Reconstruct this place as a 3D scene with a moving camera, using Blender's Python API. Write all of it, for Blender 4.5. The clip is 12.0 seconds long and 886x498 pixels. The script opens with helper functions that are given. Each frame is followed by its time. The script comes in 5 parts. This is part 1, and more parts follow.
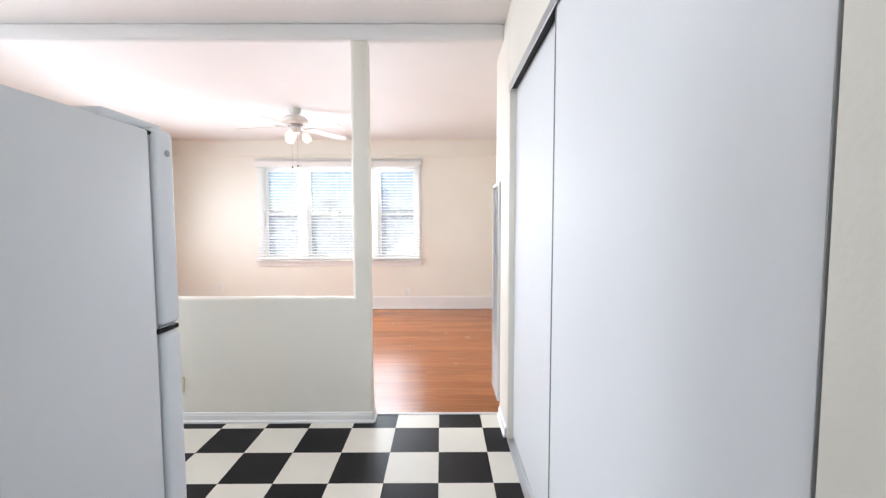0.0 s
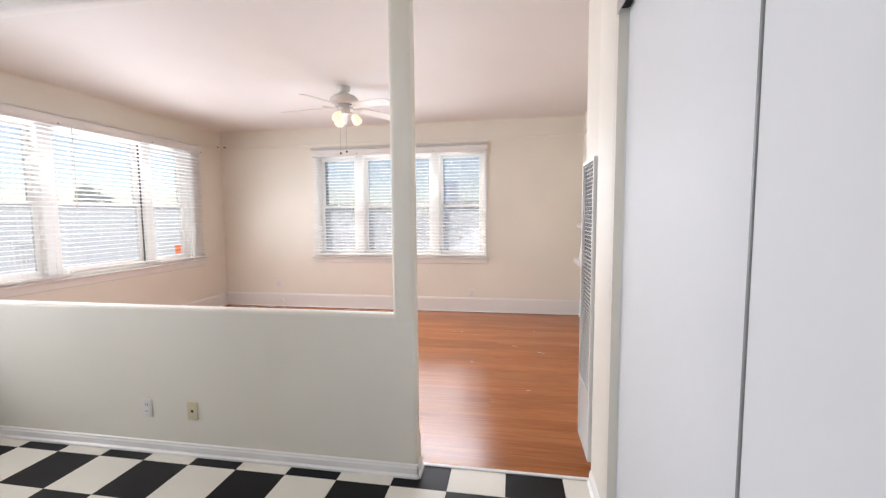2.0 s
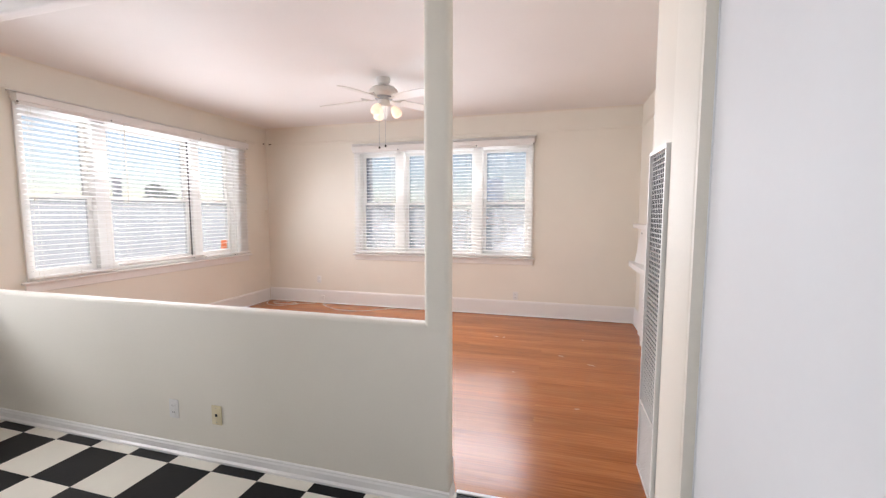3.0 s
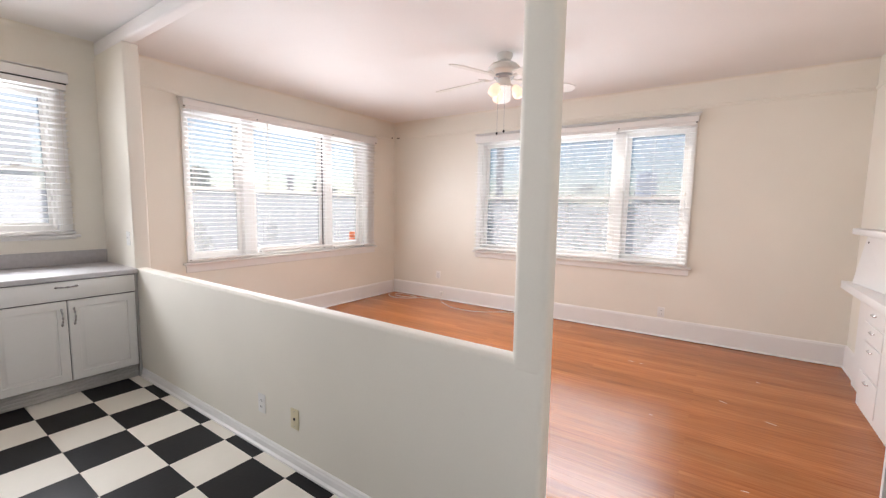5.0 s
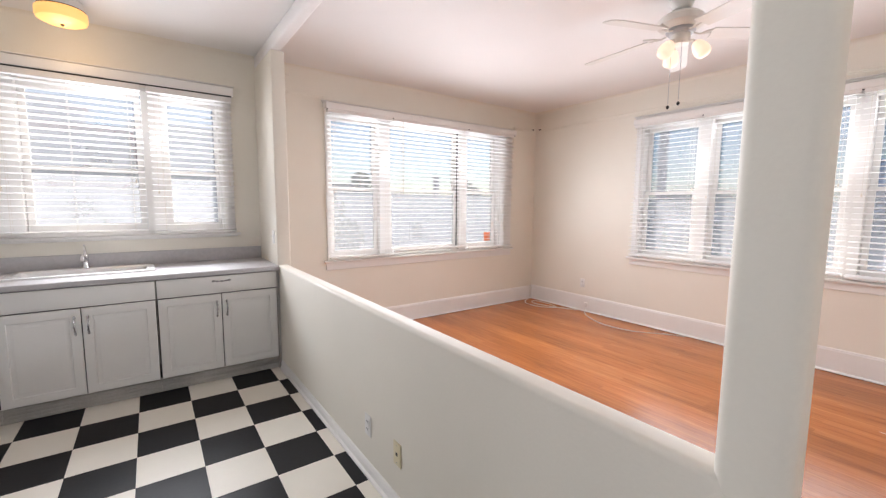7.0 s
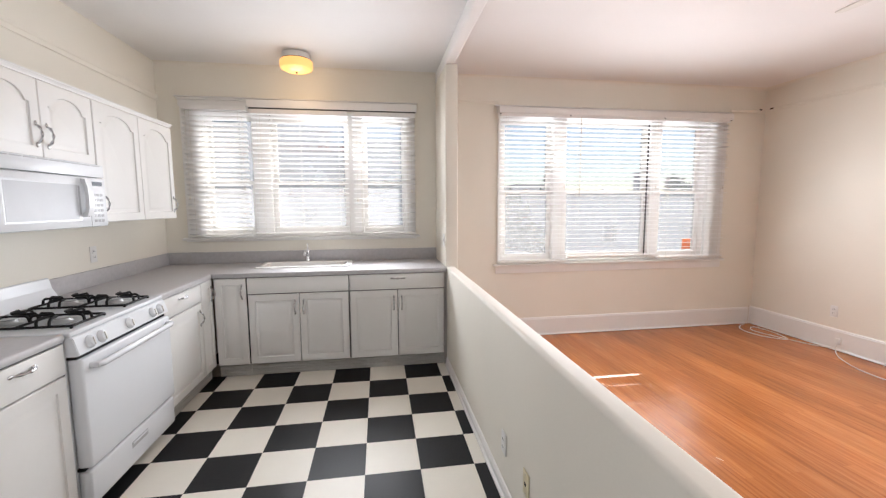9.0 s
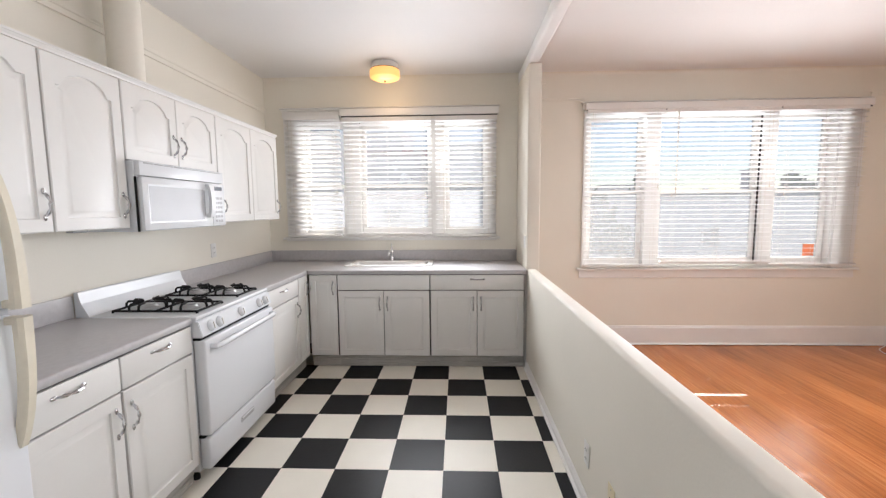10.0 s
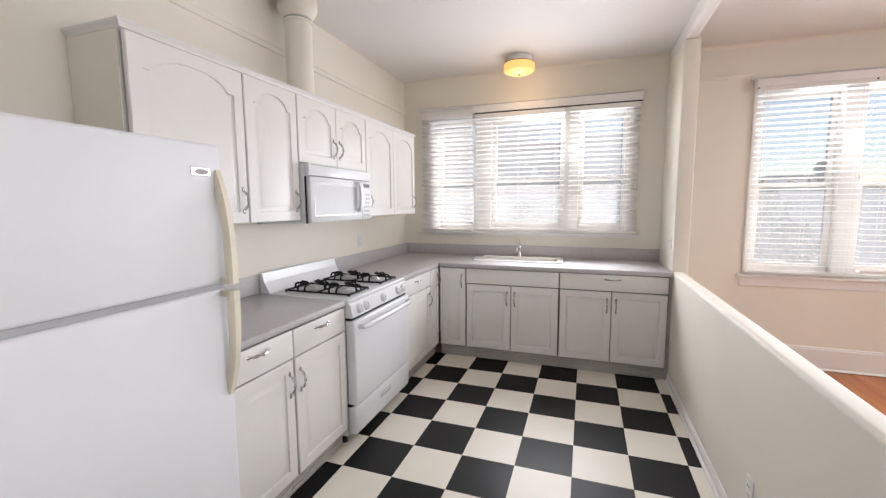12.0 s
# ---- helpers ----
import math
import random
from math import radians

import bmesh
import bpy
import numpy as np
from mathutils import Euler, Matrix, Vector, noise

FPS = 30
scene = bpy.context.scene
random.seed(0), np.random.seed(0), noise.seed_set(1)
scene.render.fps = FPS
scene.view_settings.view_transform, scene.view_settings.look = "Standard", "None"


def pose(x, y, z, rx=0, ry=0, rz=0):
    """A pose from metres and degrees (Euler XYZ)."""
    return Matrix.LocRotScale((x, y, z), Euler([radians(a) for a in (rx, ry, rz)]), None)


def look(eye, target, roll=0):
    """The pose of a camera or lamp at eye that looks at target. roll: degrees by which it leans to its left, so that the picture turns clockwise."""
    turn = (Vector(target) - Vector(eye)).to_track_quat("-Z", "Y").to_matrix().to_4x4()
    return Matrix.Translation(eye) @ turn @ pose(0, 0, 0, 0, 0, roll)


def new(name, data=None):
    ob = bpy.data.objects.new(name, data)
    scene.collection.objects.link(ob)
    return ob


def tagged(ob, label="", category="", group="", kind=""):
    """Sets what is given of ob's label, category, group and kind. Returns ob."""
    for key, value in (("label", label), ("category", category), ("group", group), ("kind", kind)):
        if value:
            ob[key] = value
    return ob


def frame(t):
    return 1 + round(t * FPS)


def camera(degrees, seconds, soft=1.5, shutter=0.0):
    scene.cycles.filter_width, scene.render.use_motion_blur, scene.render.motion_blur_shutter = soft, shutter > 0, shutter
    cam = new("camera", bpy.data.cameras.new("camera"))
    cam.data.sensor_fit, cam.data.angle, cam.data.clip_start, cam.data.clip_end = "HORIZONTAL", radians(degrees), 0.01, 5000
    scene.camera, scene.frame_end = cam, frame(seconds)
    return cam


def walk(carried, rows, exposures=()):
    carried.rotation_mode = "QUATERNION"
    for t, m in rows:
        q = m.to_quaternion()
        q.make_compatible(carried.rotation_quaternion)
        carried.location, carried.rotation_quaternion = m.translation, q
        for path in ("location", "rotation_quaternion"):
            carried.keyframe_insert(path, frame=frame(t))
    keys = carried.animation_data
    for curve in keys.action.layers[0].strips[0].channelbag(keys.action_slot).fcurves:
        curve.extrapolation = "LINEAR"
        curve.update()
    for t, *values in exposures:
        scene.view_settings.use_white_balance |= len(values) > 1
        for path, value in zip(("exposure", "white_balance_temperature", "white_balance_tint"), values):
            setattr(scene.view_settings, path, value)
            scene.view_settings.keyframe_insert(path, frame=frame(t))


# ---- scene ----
cam = camera(94.7, 12.0, soft=1.3)
PATH = [
    (0, (0.019, 0.034, 1.432), (0.027, 2.03, 1.305), -0.1),
    (0.5, (0.005, 0.226, 1.427), (-0.03, 2.221, 1.288), -0.3),
    (1, (0.005, 0.395, 1.429), (-0.11, 2.386, 1.28), -0.5),
    (1.5, (0.007, 0.595, 1.426), (-0.207, 2.577, 1.266), -0.6),
    (2, (0.022, 0.815, 1.437), (-0.306, 2.781, 1.273), -0.5),
    (2.5, (0.013, 0.926, 1.429), (-0.419, 2.872, 1.26), -0.3),
    (3, (0.001, 1.077, 1.434), (-0.536, 2.996, 1.261), 0.0),
    (3.2, (-0.002, 1.149, 1.446), (-0.587, 3.053, 1.269), 0.1),
    (4.8, (-0.02, 1.561, 1.436), (-1.083, 3.244, 1.239), 0.8),
    (5, (-0.014, 1.609, 1.433), (-1.142, 3.248, 1.231), 0.9),
    (5.5, (-0.052, 1.694, 1.418), (-1.316, 3.23, 1.207), 0.9),
    (6, (-0.137, 1.831, 1.417), (-1.518, 3.262, 1.205), 0.8),
    (6.5, (-0.243, 1.968, 1.43), (-1.736, 3.281, 1.215), 0.6),
    (7, (-0.3, 2.032, 1.42), (-1.917, 3.19, 1.209), 0.4),
    (8.8, (-0.319, 2.295, 1.452), (-2.268, 2.688, 1.242), -0.3),
    (9, (-0.316, 2.305, 1.456), (-2.281, 2.612, 1.245), -0.3),
    (9.5, (-0.307, 2.309, 1.457), (-2.294, 2.41, 1.25), -0.4),
    (10, (-0.306, 2.29, 1.448), (-2.295, 2.215, 1.251), -0.5),
    (10.5, (-0.302, 2.277, 1.457), (-2.277, 2.026, 1.257), -0.4),
    (11, (-0.301, 2.253, 1.456), (-2.249, 1.852, 1.252), -0.4),
    (11.5, (-0.295, 2.245, 1.453), (-2.21, 1.705, 1.246), -0.4),
    (12, (-0.294, 2.23, 1.452), (-2.172, 1.575, 1.235), -0.4),
]
walk(cam, [(t, look(eye, target, roll)) for t, eye, target, roll in PATH],
     exposures=[(0.0, 0.80, 5950, 10), (1.0, 0.48, 6050, 11), (1.5, 0.42, 6150, 12), (3.0, 0.34, 6300, 14), (5.5, 0.38, 6300, 14), (7.0, 0.32, 6300, 15), (9.5, 0.34, 6350, 13), (12.0, 0.32, 6400, 14)])

# ---- world, sun, exposure ----
SUN_TO = Vector((-1.0, 0.635, 0.75)).normalized()
world = bpy.data.worlds.new("world")
scene.world = world
world.use_nodes = True
wn = world.node_tree
sky = wn.nodes.new("ShaderNodeTexSky")
sky.sky_type = "NISHITA"
sky.sun_disc = False
sky.sun_elevation = math.asin(SUN_TO.z)
sky.sun_rotation = math.atan2(SUN_TO.x, SUN_TO.y)
sky.air_density, sky.dust_density, sky.ozone_density = 1.0, 0.2, 2.0
wn.links.new(sky.outputs[0], wn.nodes["Background"].inputs["Color"])
wn.nodes["Background"].inputs["Strength"].default_value = 0.060
sun = new("sun", bpy.data.lights.new("sun", "SUN"))
sun.data.energy, sun.data.angle, sun.data.color = 3.4, radians(0.53), (1.0, 0.95, 0.87)
sun.matrix_world = look(SUN_TO * 60, (0, 0, 0))



def daylight_fill(m, width, height, watts, spread=180):
    """An added area lamp in place of daylight through an opening and the sky beyond it."""
    d = bpy.data.lights.new("window_daylight", "AREA")
    d.shape, d.size, d.size_y, d.energy = "RECTANGLE", width, height, watts
    d.color, d.spread = (0.94, 0.97, 1.0), radians(spread)
    ob = new("window_daylight", d)
    ob.matrix_world = m


for x, y, z, turn, wide, high, watts, full, glass, lift, shares in ((-4.58, 2.0, 1.76, -90, 1.1, 1.14, 10.0, 1.62, 2.0, 112, (0.95, 0.95, 1.05)), (-4.58, 4.84, 1.61, -90, 2.4, 1.5, 20.0, 4.84, 2.6, 104, (0.9, 0.95, 1.15)), (-1.65, 6.79, 1.59, 180, 2.5, 1.46, 16.0, 0, 2.6, 104, (0.9, 0.95, 1.15))):
    ax, ay = (1, 0) if turn == -90 else (0, -1)
    # one lamp behind the slats, two added room-side, aimed up and down
    daylight_fill(pose(x + ax * 0.0215, full if ax else y + ay * 0.0215, z, 90, 0, turn), glass, high, watts * shares[0])
    daylight_fill(pose(x + ax * 0.10, y + ay * 0.10, z, lift, 0, turn), wide * 0.8, high, watts * shares[1], 130)
    low = wide < 2
    daylight_fill(pose(x + ax * 0.23, y + ay * 0.23, 1.38 if low else z + high / 2 - 0.22, 64 if low else 46, 0, turn), wide, 0.36, watts * shares[2], 125)
# added fill lamp in an unseen hallway opening, to brighten low wall and closet
daylight_fill(pose(-0.05, -1.49, 1.5, 90, 0, 0), 0.7, 1.1, 3.2, 85)


def lamp_light(x, y, z, watts, color, size):
    """The light of a lit lamp, hung just under its glass."""
    d = bpy.data.lights.new("lamp_light", "POINT")
    d.energy, d.color, d.shadow_soft_size = watts, color, size
    new("lamp_light", d).location = (x, y, z)


lamp_light(-4.22, 1.615, 2.56, 1.5, (1.0, 0.72, 0.42), 0.09)
lamp_light(-1.72, 5.00, 2.30, 0.5, (1.0, 0.80, 0.58), 0.06)

# ---- materials ----
def paint(name, color, rough=0.5, vary=0.04, scale=3.0, bump=0.02, bump_scale=60.0, metal=0.0, spec=0.5, per_object=0.0):
    """A principled surface with a broad stain noise, a fine grain and relief."""
    m = bpy.data.materials.new(name)
    m.use_nodes = True
    t = m.node_tree
    b = t.nodes["Principled BSDF"]
    b.inputs["Roughness"].default_value = rough
    b.inputs["Metallic"].default_value = metal
    b.inputs["Specular IOR Level"].default_value = spec
    co = t.nodes.new("ShaderNodeTexCoord")
    n1 = t.nodes.new("ShaderNodeTexNoise")
    n1.inputs["Scale"].default_value = scale
    n1.inputs["Detail"].default_value = 6
    n2 = t.nodes.new("ShaderNodeTexNoise")
    n2.inputs["Scale"].default_value = bump_scale
    n2.inputs["Detail"].default_value = 4
    t.links.new(co.outputs["Object"], n1.inputs["Vector"])
    t.links.new(co.outputs["Object"], n2.inputs["Vector"])
    add = t.nodes.new("ShaderNodeMath")
    add.operation = "MULTIPLY_ADD"
    add.inputs[1].default_value = 0.3
    t.links.new(n2.outputs["Fac"], add.inputs[0])
    t.links.new(n1.outputs["Fac"], add.inputs[2])
    val = add.outputs[0]
    if per_object:
        oi = t.nodes.new("ShaderNodeObjectInfo")
        a2 = t.nodes.new("ShaderNodeMath")
        a2.operation = "MULTIPLY_ADD"
        a2.inputs[1].default_value = per_object
        t.links.new(oi.outputs["Random"], a2.inputs[0])
        t.links.new(val, a2.inputs[2])
        val = a2.outputs[0]
    ramp = t.nodes.new("ShaderNodeMapRange")
    ramp.inputs["From Min"].default_value, ramp.inputs["From Max"].default_value = 0.3, 0.95 + per_object
    ramp.inputs["To Min"].default_value, ramp.inputs["To Max"].default_value = 1 - 2 * vary, 1 + vary
    t.links.new(val, ramp.inputs["Value"])
    mul = t.nodes.new("ShaderNodeVectorMath")
    mul.operation = "SCALE"
    mul.inputs[0].default_value = color
    t.links.new(ramp.outputs[0], mul.inputs["Scale"])
    t.links.new(mul.outputs[0], b.inputs["Base Color"])
    rr = t.nodes.new("ShaderNodeMapRange")
    rr.inputs["To Min"].default_value, rr.inputs["To Max"].default_value = (max(rough - 0.06, 0.29), min(rough + 0.08, 1)) if rough > 0.27 else (max(rough - 0.05, 0.02), min(rough + 0.04, 0.26))
    t.links.new(n1.outputs["Fac"], rr.inputs["Value"])
    t.links.new(rr.outputs[0], b.inputs["Roughness"])
    if bump:
        bp = t.nodes.new("ShaderNodeBump")
        bp.inputs["Strength"].default_value = bump
        bp.inputs["Distance"].default_value = 0.01
        t.links.new(n2.outputs["Fac"], bp.inputs["Height"])
        t.links.new(bp.outputs[0], b.inputs["Normal"])
    return m


def wood_floor(name):
    m = bpy.data.materials.new(name)
    m.use_nodes = True
    t = m.node_tree
    b = t.nodes["Principled BSDF"]
    co = t.nodes.new("ShaderNodeTexCoord")
    oi = t.nodes.new("ShaderNodeObjectInfo")
    mp = t.nodes.new("ShaderNodeMapping")
    mp.inputs["Scale"].default_value = (0.7, 16.0, 1.0)
    off = t.nodes.new("ShaderNodeCombineXYZ")
    mul = t.nodes.new("ShaderNodeMath")
    mul.operation = "MULTIPLY"
    mul.inputs[1].default_value = 37.0
    t.links.new(oi.outputs["Random"], mul.inputs[0])
    t.links.new(mul.outputs[0], off.inputs[0])
    t.links.new(mul.outputs[0], off.inputs[1])
    t.links.new(off.outputs[0], mp.inputs["Location"])
    t.links.new(co.outputs["Object"], mp.inputs["Vector"])
    grain = t.nodes.new("ShaderNodeTexNoise")
    grain.inputs["Scale"].default_value, grain.inputs["Detail"].default_value, grain.inputs["Distortion"].default_value = 4.0, 8.0, 0.6
    t.links.new(mp.outputs[0], grain.inputs["Vector"])
    ramp = t.nodes.new("ShaderNodeValToRGB")
    e = ramp.color_ramp.elements
    e[0].position, e[0].color = 0.25, (0.275, 0.080, 0.019, 1)
    e[1].position, e[1].color = 0.78, (0.49, 0.185, 0.050, 1)
    mid = e.new(0.5)
    mid.color = (0.385, 0.124, 0.030, 1)
    mixv = t.nodes.new("ShaderNodeMath")
    mixv.operation = "MULTIPLY_ADD"
    mixv.inputs[1].default_value = 0.2
    sub = t.nodes.new("ShaderNodeMath")
    sub.operation = "SUBTRACT"
    sub.inputs[1].default_value = 0.1
    t.links.new(oi.outputs["Random"], mixv.inputs[0])
    t.links.new(grain.outputs["Fac"], mixv.inputs[2])
    t.links.new(mixv.outputs[0], sub.inputs[0])
    t.links.new(sub.outputs[0], ramp.inputs["Fac"])
    b.inputs["Specular IOR Level"].default_value = 0.42
    # worn patches in world space
    geo = t.nodes.new("ShaderNodeNewGeometry")
    worn = t.nodes.new("ShaderNodeTexNoise")
    worn.inputs["Scale"].default_value, worn.inputs["Detail"].default_value = 1.7, 7.0
    wm = t.nodes.new("ShaderNodeMapping")
    wm.inputs["Scale"].default_value = (0.38, 2.2, 1.0)
    t.links.new(geo.outputs["Position"], wm.inputs["Vector"])
    t.links.new(wm.outputs[0], worn.inputs["Vector"])
    wr = t.nodes.new("ShaderNodeMapRange")
    wr.inputs["From Min"].default_value, wr.inputs["From Max"].default_value = 0.35, 0.7
    wr.inputs["To Min"].default_value, wr.inputs["To Max"].default_value = 0.82, 1.16
    t.links.new(worn.outputs["Fac"], wr.inputs["Value"])
    sc = t.nodes.new("ShaderNodeVectorMath")
    sc.operation = "SCALE"
    t.links.new(ramp.outputs["Color"], sc.inputs[0])
    t.links.new(wr.outputs[0], sc.inputs["Scale"])
    t.links.new(sc.outputs[0], b.inputs["Base Color"])
    rr = t.nodes.new("ShaderNodeMapRange")
    rr.inputs["From Min"].default_value, rr.inputs["From Max"].default_value = 0.3, 0.75
    rr.inputs["To Min"].default_value, rr.inputs["To Max"].default_value = 0.20, 0.262
    t.links.new(worn.outputs["Fac"], rr.inputs["Value"])
    t.links.new(rr.outputs[0], b.inputs["Roughness"])
    bp = t.nodes.new("ShaderNodeBump")
    bp.inputs["Strength"].default_value, bp.inputs["Distance"].default_value = 0.06, 0.004
    wavy = t.nodes.new("ShaderNodeBump")
    wavy.inputs["Strength"].default_value, wavy.inputs["Distance"].default_value = 0.25, 0.012
    t.links.new(worn.outputs["Fac"], wavy.inputs["Height"])
    t.links.new(wavy.outputs[0], bp.inputs["Normal"])
    t.links.new(grain.outputs["Fac"], bp.inputs["Height"])
    t.links.new(bp.outputs[0], b.inputs["Normal"])
    return m


def glass_mat(name, tint=(0.97, 0.99, 0.98)):
    m = bpy.data.materials.new(name)
    m.use_nodes = True
    t = m.node_tree
    b = t.nodes["Principled BSDF"]
    b.inputs["Base Color"].default_value = (*tint, 1)
    b.inputs["Roughness"].default_value = 0.0
    b.inputs["IOR"].default_value = 1.1
    b.inputs["Transmission Weight"].default_value = 1.0
    return m


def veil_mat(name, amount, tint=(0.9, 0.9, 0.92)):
    """Added glare veil or woven mesh: mostly clear, partly scattering the daylight that falls on it."""
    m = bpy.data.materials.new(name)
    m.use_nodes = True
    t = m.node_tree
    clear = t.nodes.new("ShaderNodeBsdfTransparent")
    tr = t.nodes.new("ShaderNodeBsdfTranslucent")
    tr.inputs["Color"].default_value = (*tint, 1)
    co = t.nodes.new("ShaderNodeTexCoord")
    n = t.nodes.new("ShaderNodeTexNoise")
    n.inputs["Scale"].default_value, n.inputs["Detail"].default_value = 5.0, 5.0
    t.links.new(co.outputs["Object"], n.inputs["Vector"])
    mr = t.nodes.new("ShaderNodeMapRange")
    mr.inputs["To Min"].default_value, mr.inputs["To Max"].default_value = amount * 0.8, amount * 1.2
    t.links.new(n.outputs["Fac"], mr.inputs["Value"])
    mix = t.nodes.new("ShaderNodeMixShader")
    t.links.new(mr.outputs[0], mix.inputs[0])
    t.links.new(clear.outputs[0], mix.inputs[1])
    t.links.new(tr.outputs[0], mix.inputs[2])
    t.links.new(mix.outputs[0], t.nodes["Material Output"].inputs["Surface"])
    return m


def slat_mat(name):
    m = bpy.data.materials.new(name)
    m.use_nodes = True
    t = m.node_tree
    b = t.nodes["Principled BSDF"]
    b.inputs["Base Color"].default_value = (0.90, 0.89, 0.88, 1)
    b.inputs["Roughness"].default_value = 0.35
    tr = t.nodes.new("ShaderNodeBsdfTranslucent")
    tr.inputs["Color"].default_value = (0.88, 0.87, 0.85, 1)
    co = t.nodes.new("ShaderNodeTexCoord")
    n = t.nodes.new("ShaderNodeTexNoise")
    n.inputs["Scale"].default_value = 9.0
    t.links.new(co.outputs["Object"], n.inputs["Vector"])
    mr = t.nodes.new("ShaderNodeMapRange")
    mr.inputs["To Min"].default_value, mr.inputs["To Max"].default_value = 0.46, 0.56
    t.links.new(n.outputs["Fac"], mr.inputs["Value"])
    mix = t.nodes.new("ShaderNodeMixShader")
    t.links.new(mr.outputs[0], mix.inputs[0])
    t.links.new(b.outputs[0], mix.inputs[1])
    t.links.new(tr.outputs[0], mix.inputs[2])
    t.links.new(mix.outputs[0], t.nodes["Material Output"].inputs["Surface"])
    return m


def glow(name, color, strength, base=(0.9, 0.85, 0.75)):
    m = bpy.data.materials.new(name)
    m.use_nodes = True
    b = m.node_tree.nodes["Principled BSDF"]
    b.inputs["Base Color"].default_value = (*base, 1)
    b.inputs["Emission Color"].default_value = (*color, 1)
    b.inputs["Emission Strength"].default_value = strength
    b.inputs["Roughness"].default_value = 0.4
    return m


WALL = paint("wall_paint", (0.83, 0.79, 0.70), 0.55, 0.025, 1.5, 0.05, 90)
CEIL = paint("ceiling_paint", (0.86, 0.84, 0.825), 0.6, 0.02, 1.2, 0.04, 70)
TRIM = paint("trim_gloss_paint", (0.83, 0.815, 0.79), 0.32, 0.02, 4, 0.03, 40)
CAB = paint("cabinet_white", (0.80, 0.79, 0.765), 0.31, 0.015, 5, 0.015, 50)
ENAMEL = paint("white_enamel", (0.77, 0.79, 0.815), 0.25, 0.01, 4, 0.02, 120, spec=0.35)
FRIDGE = paint("fridge_textured_white", (0.81, 0.83, 0.86), 0.38, 0.015, 3, 0.12, 420)
CREAM = paint("aged_cream_plastic", (0.76, 0.71, 0.58), 0.4, 0.06, 8, 0.02, 80)
CLOSET = paint("closet_door_white", (0.80, 0.81, 0.825), 0.55, 0.012, 1.5, 0.02, 30, spec=0.07)
ALU = paint("brushed_aluminium", (0.55, 0.56, 0.57), 0.38, 0.05, 20, 0.03, 200, metal=0.9)
EDGE = paint("dulled_metal_edge", (0.24, 0.24, 0.245), 0.45, 0.08, 20, 0.03, 200)
CHROME = paint("chrome", (0.75, 0.75, 0.76), 0.14, 0.03, 30, 0.0, metal=1.0)
PEWTER = paint("worn_chrome", (0.56, 0.56, 0.57), 0.2, 0.1, 30, 0.0, metal=1.0)
COUNTER = paint("grey_laminate", (0.50, 0.485, 0.49), 0.36, 0.06, 40, 0.02, 300, spec=0.28)
TOEKICK = paint("grey_toe_kick_vinyl", (0.50, 0.485, 0.455), 0.5, 0.1, 6, 0.04, 60)
BLACK = paint("black_iron", (0.010, 0.010, 0.011), 0.5, 0.2, 12, 0.15, 90, spec=0.2)
# near-black, also used to colour in the shade of gaps and cavities
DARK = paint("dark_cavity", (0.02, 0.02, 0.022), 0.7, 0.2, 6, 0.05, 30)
TILE_B = paint("black_vinyl_tile", (0.010, 0.010, 0.011), 0.40, 0.25, 6, 0.05, 50, spec=0.16, per_object=0.5)
TILE_W = paint("cream_vinyl_tile", (0.80, 0.76, 0.67), 0.42, 0.035, 5, 0.04, 50, per_object=0.35)
WOOD = wood_floor("oak_floor_orange")
SLAT = slat_mat("blind_slat_white")
GLASS = glass_mat("window_glass")
# screen mesh, its scatter raised to whiten the lower view with glare
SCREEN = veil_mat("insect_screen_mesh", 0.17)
# added veils that wash the outdoor view with glare, strength per window
GLARE = veil_mat("glare_film", 0.17)
GLARE_K = veil_mat("kitchen_glare_film", 0.28)
GLARE_N = veil_mat("street_glare_film", 0.27)
SINKM = paint("white_sink_enamel", (0.86, 0.85, 0.83), 0.15, 0.015, 6, 0.0)
HEATM = paint("heater_cream_enamel", (0.80, 0.79, 0.76), 0.35, 0.03, 5, 0.02, 60)
FANM = paint("fan_white", (0.73, 0.71, 0.67), 0.35, 0.03, 6, 0.0)
BRASS = paint("old_brass", (0.45, 0.32, 0.14), 0.35, 0.1, 30, 0.02, 90, metal=0.9)
BRONZE = paint("dark_bronze", (0.07, 0.05, 0.035), 0.4, 0.1, 30, 0.02, 90, metal=0.6)
BULB = glow("lit_frosted_glass", (1.0, 0.70, 0.48), 0.68, (0.75, 0.6, 0.48))
DOME = glow("lit_amber_glass", (1.0, 0.50, 0.13), 0.72, (0.78, 0.50, 0.20))
SCONCE = glow("lit_sconce_shade", (1.0, 0.62, 0.24), 1.3)
MWGLASS = paint("microwave_window", (0.52, 0.53, 0.55), 0.34, 0.03, 8, 0.0, spec=0.3)
GREYP = paint("grey_plastic", (0.42, 0.43, 0.45), 0.4, 0.05, 10, 0.0)
PLATE_W = paint("white_plastic_plate", (0.80, 0.79, 0.76), 0.35, 0.02, 10, 0.0)
PLATE_C = paint("ivory_plastic_plate", (0.74, 0.66, 0.45), 0.35, 0.03, 10, 0.0)
CABLE = paint("white_cable_sheath", (0.75, 0.70, 0.62), 0.5, 0.05, 10, 0.0)
SCRAPE = paint("bare_scraped_wood", (0.62, 0.42, 0.27), 0.6, 0.15, 40, 0.05, 90)
ORANGE = paint("orange_vinyl", (0.85, 0.22, 0.08), 0.5, 0.06, 10, 0.0)
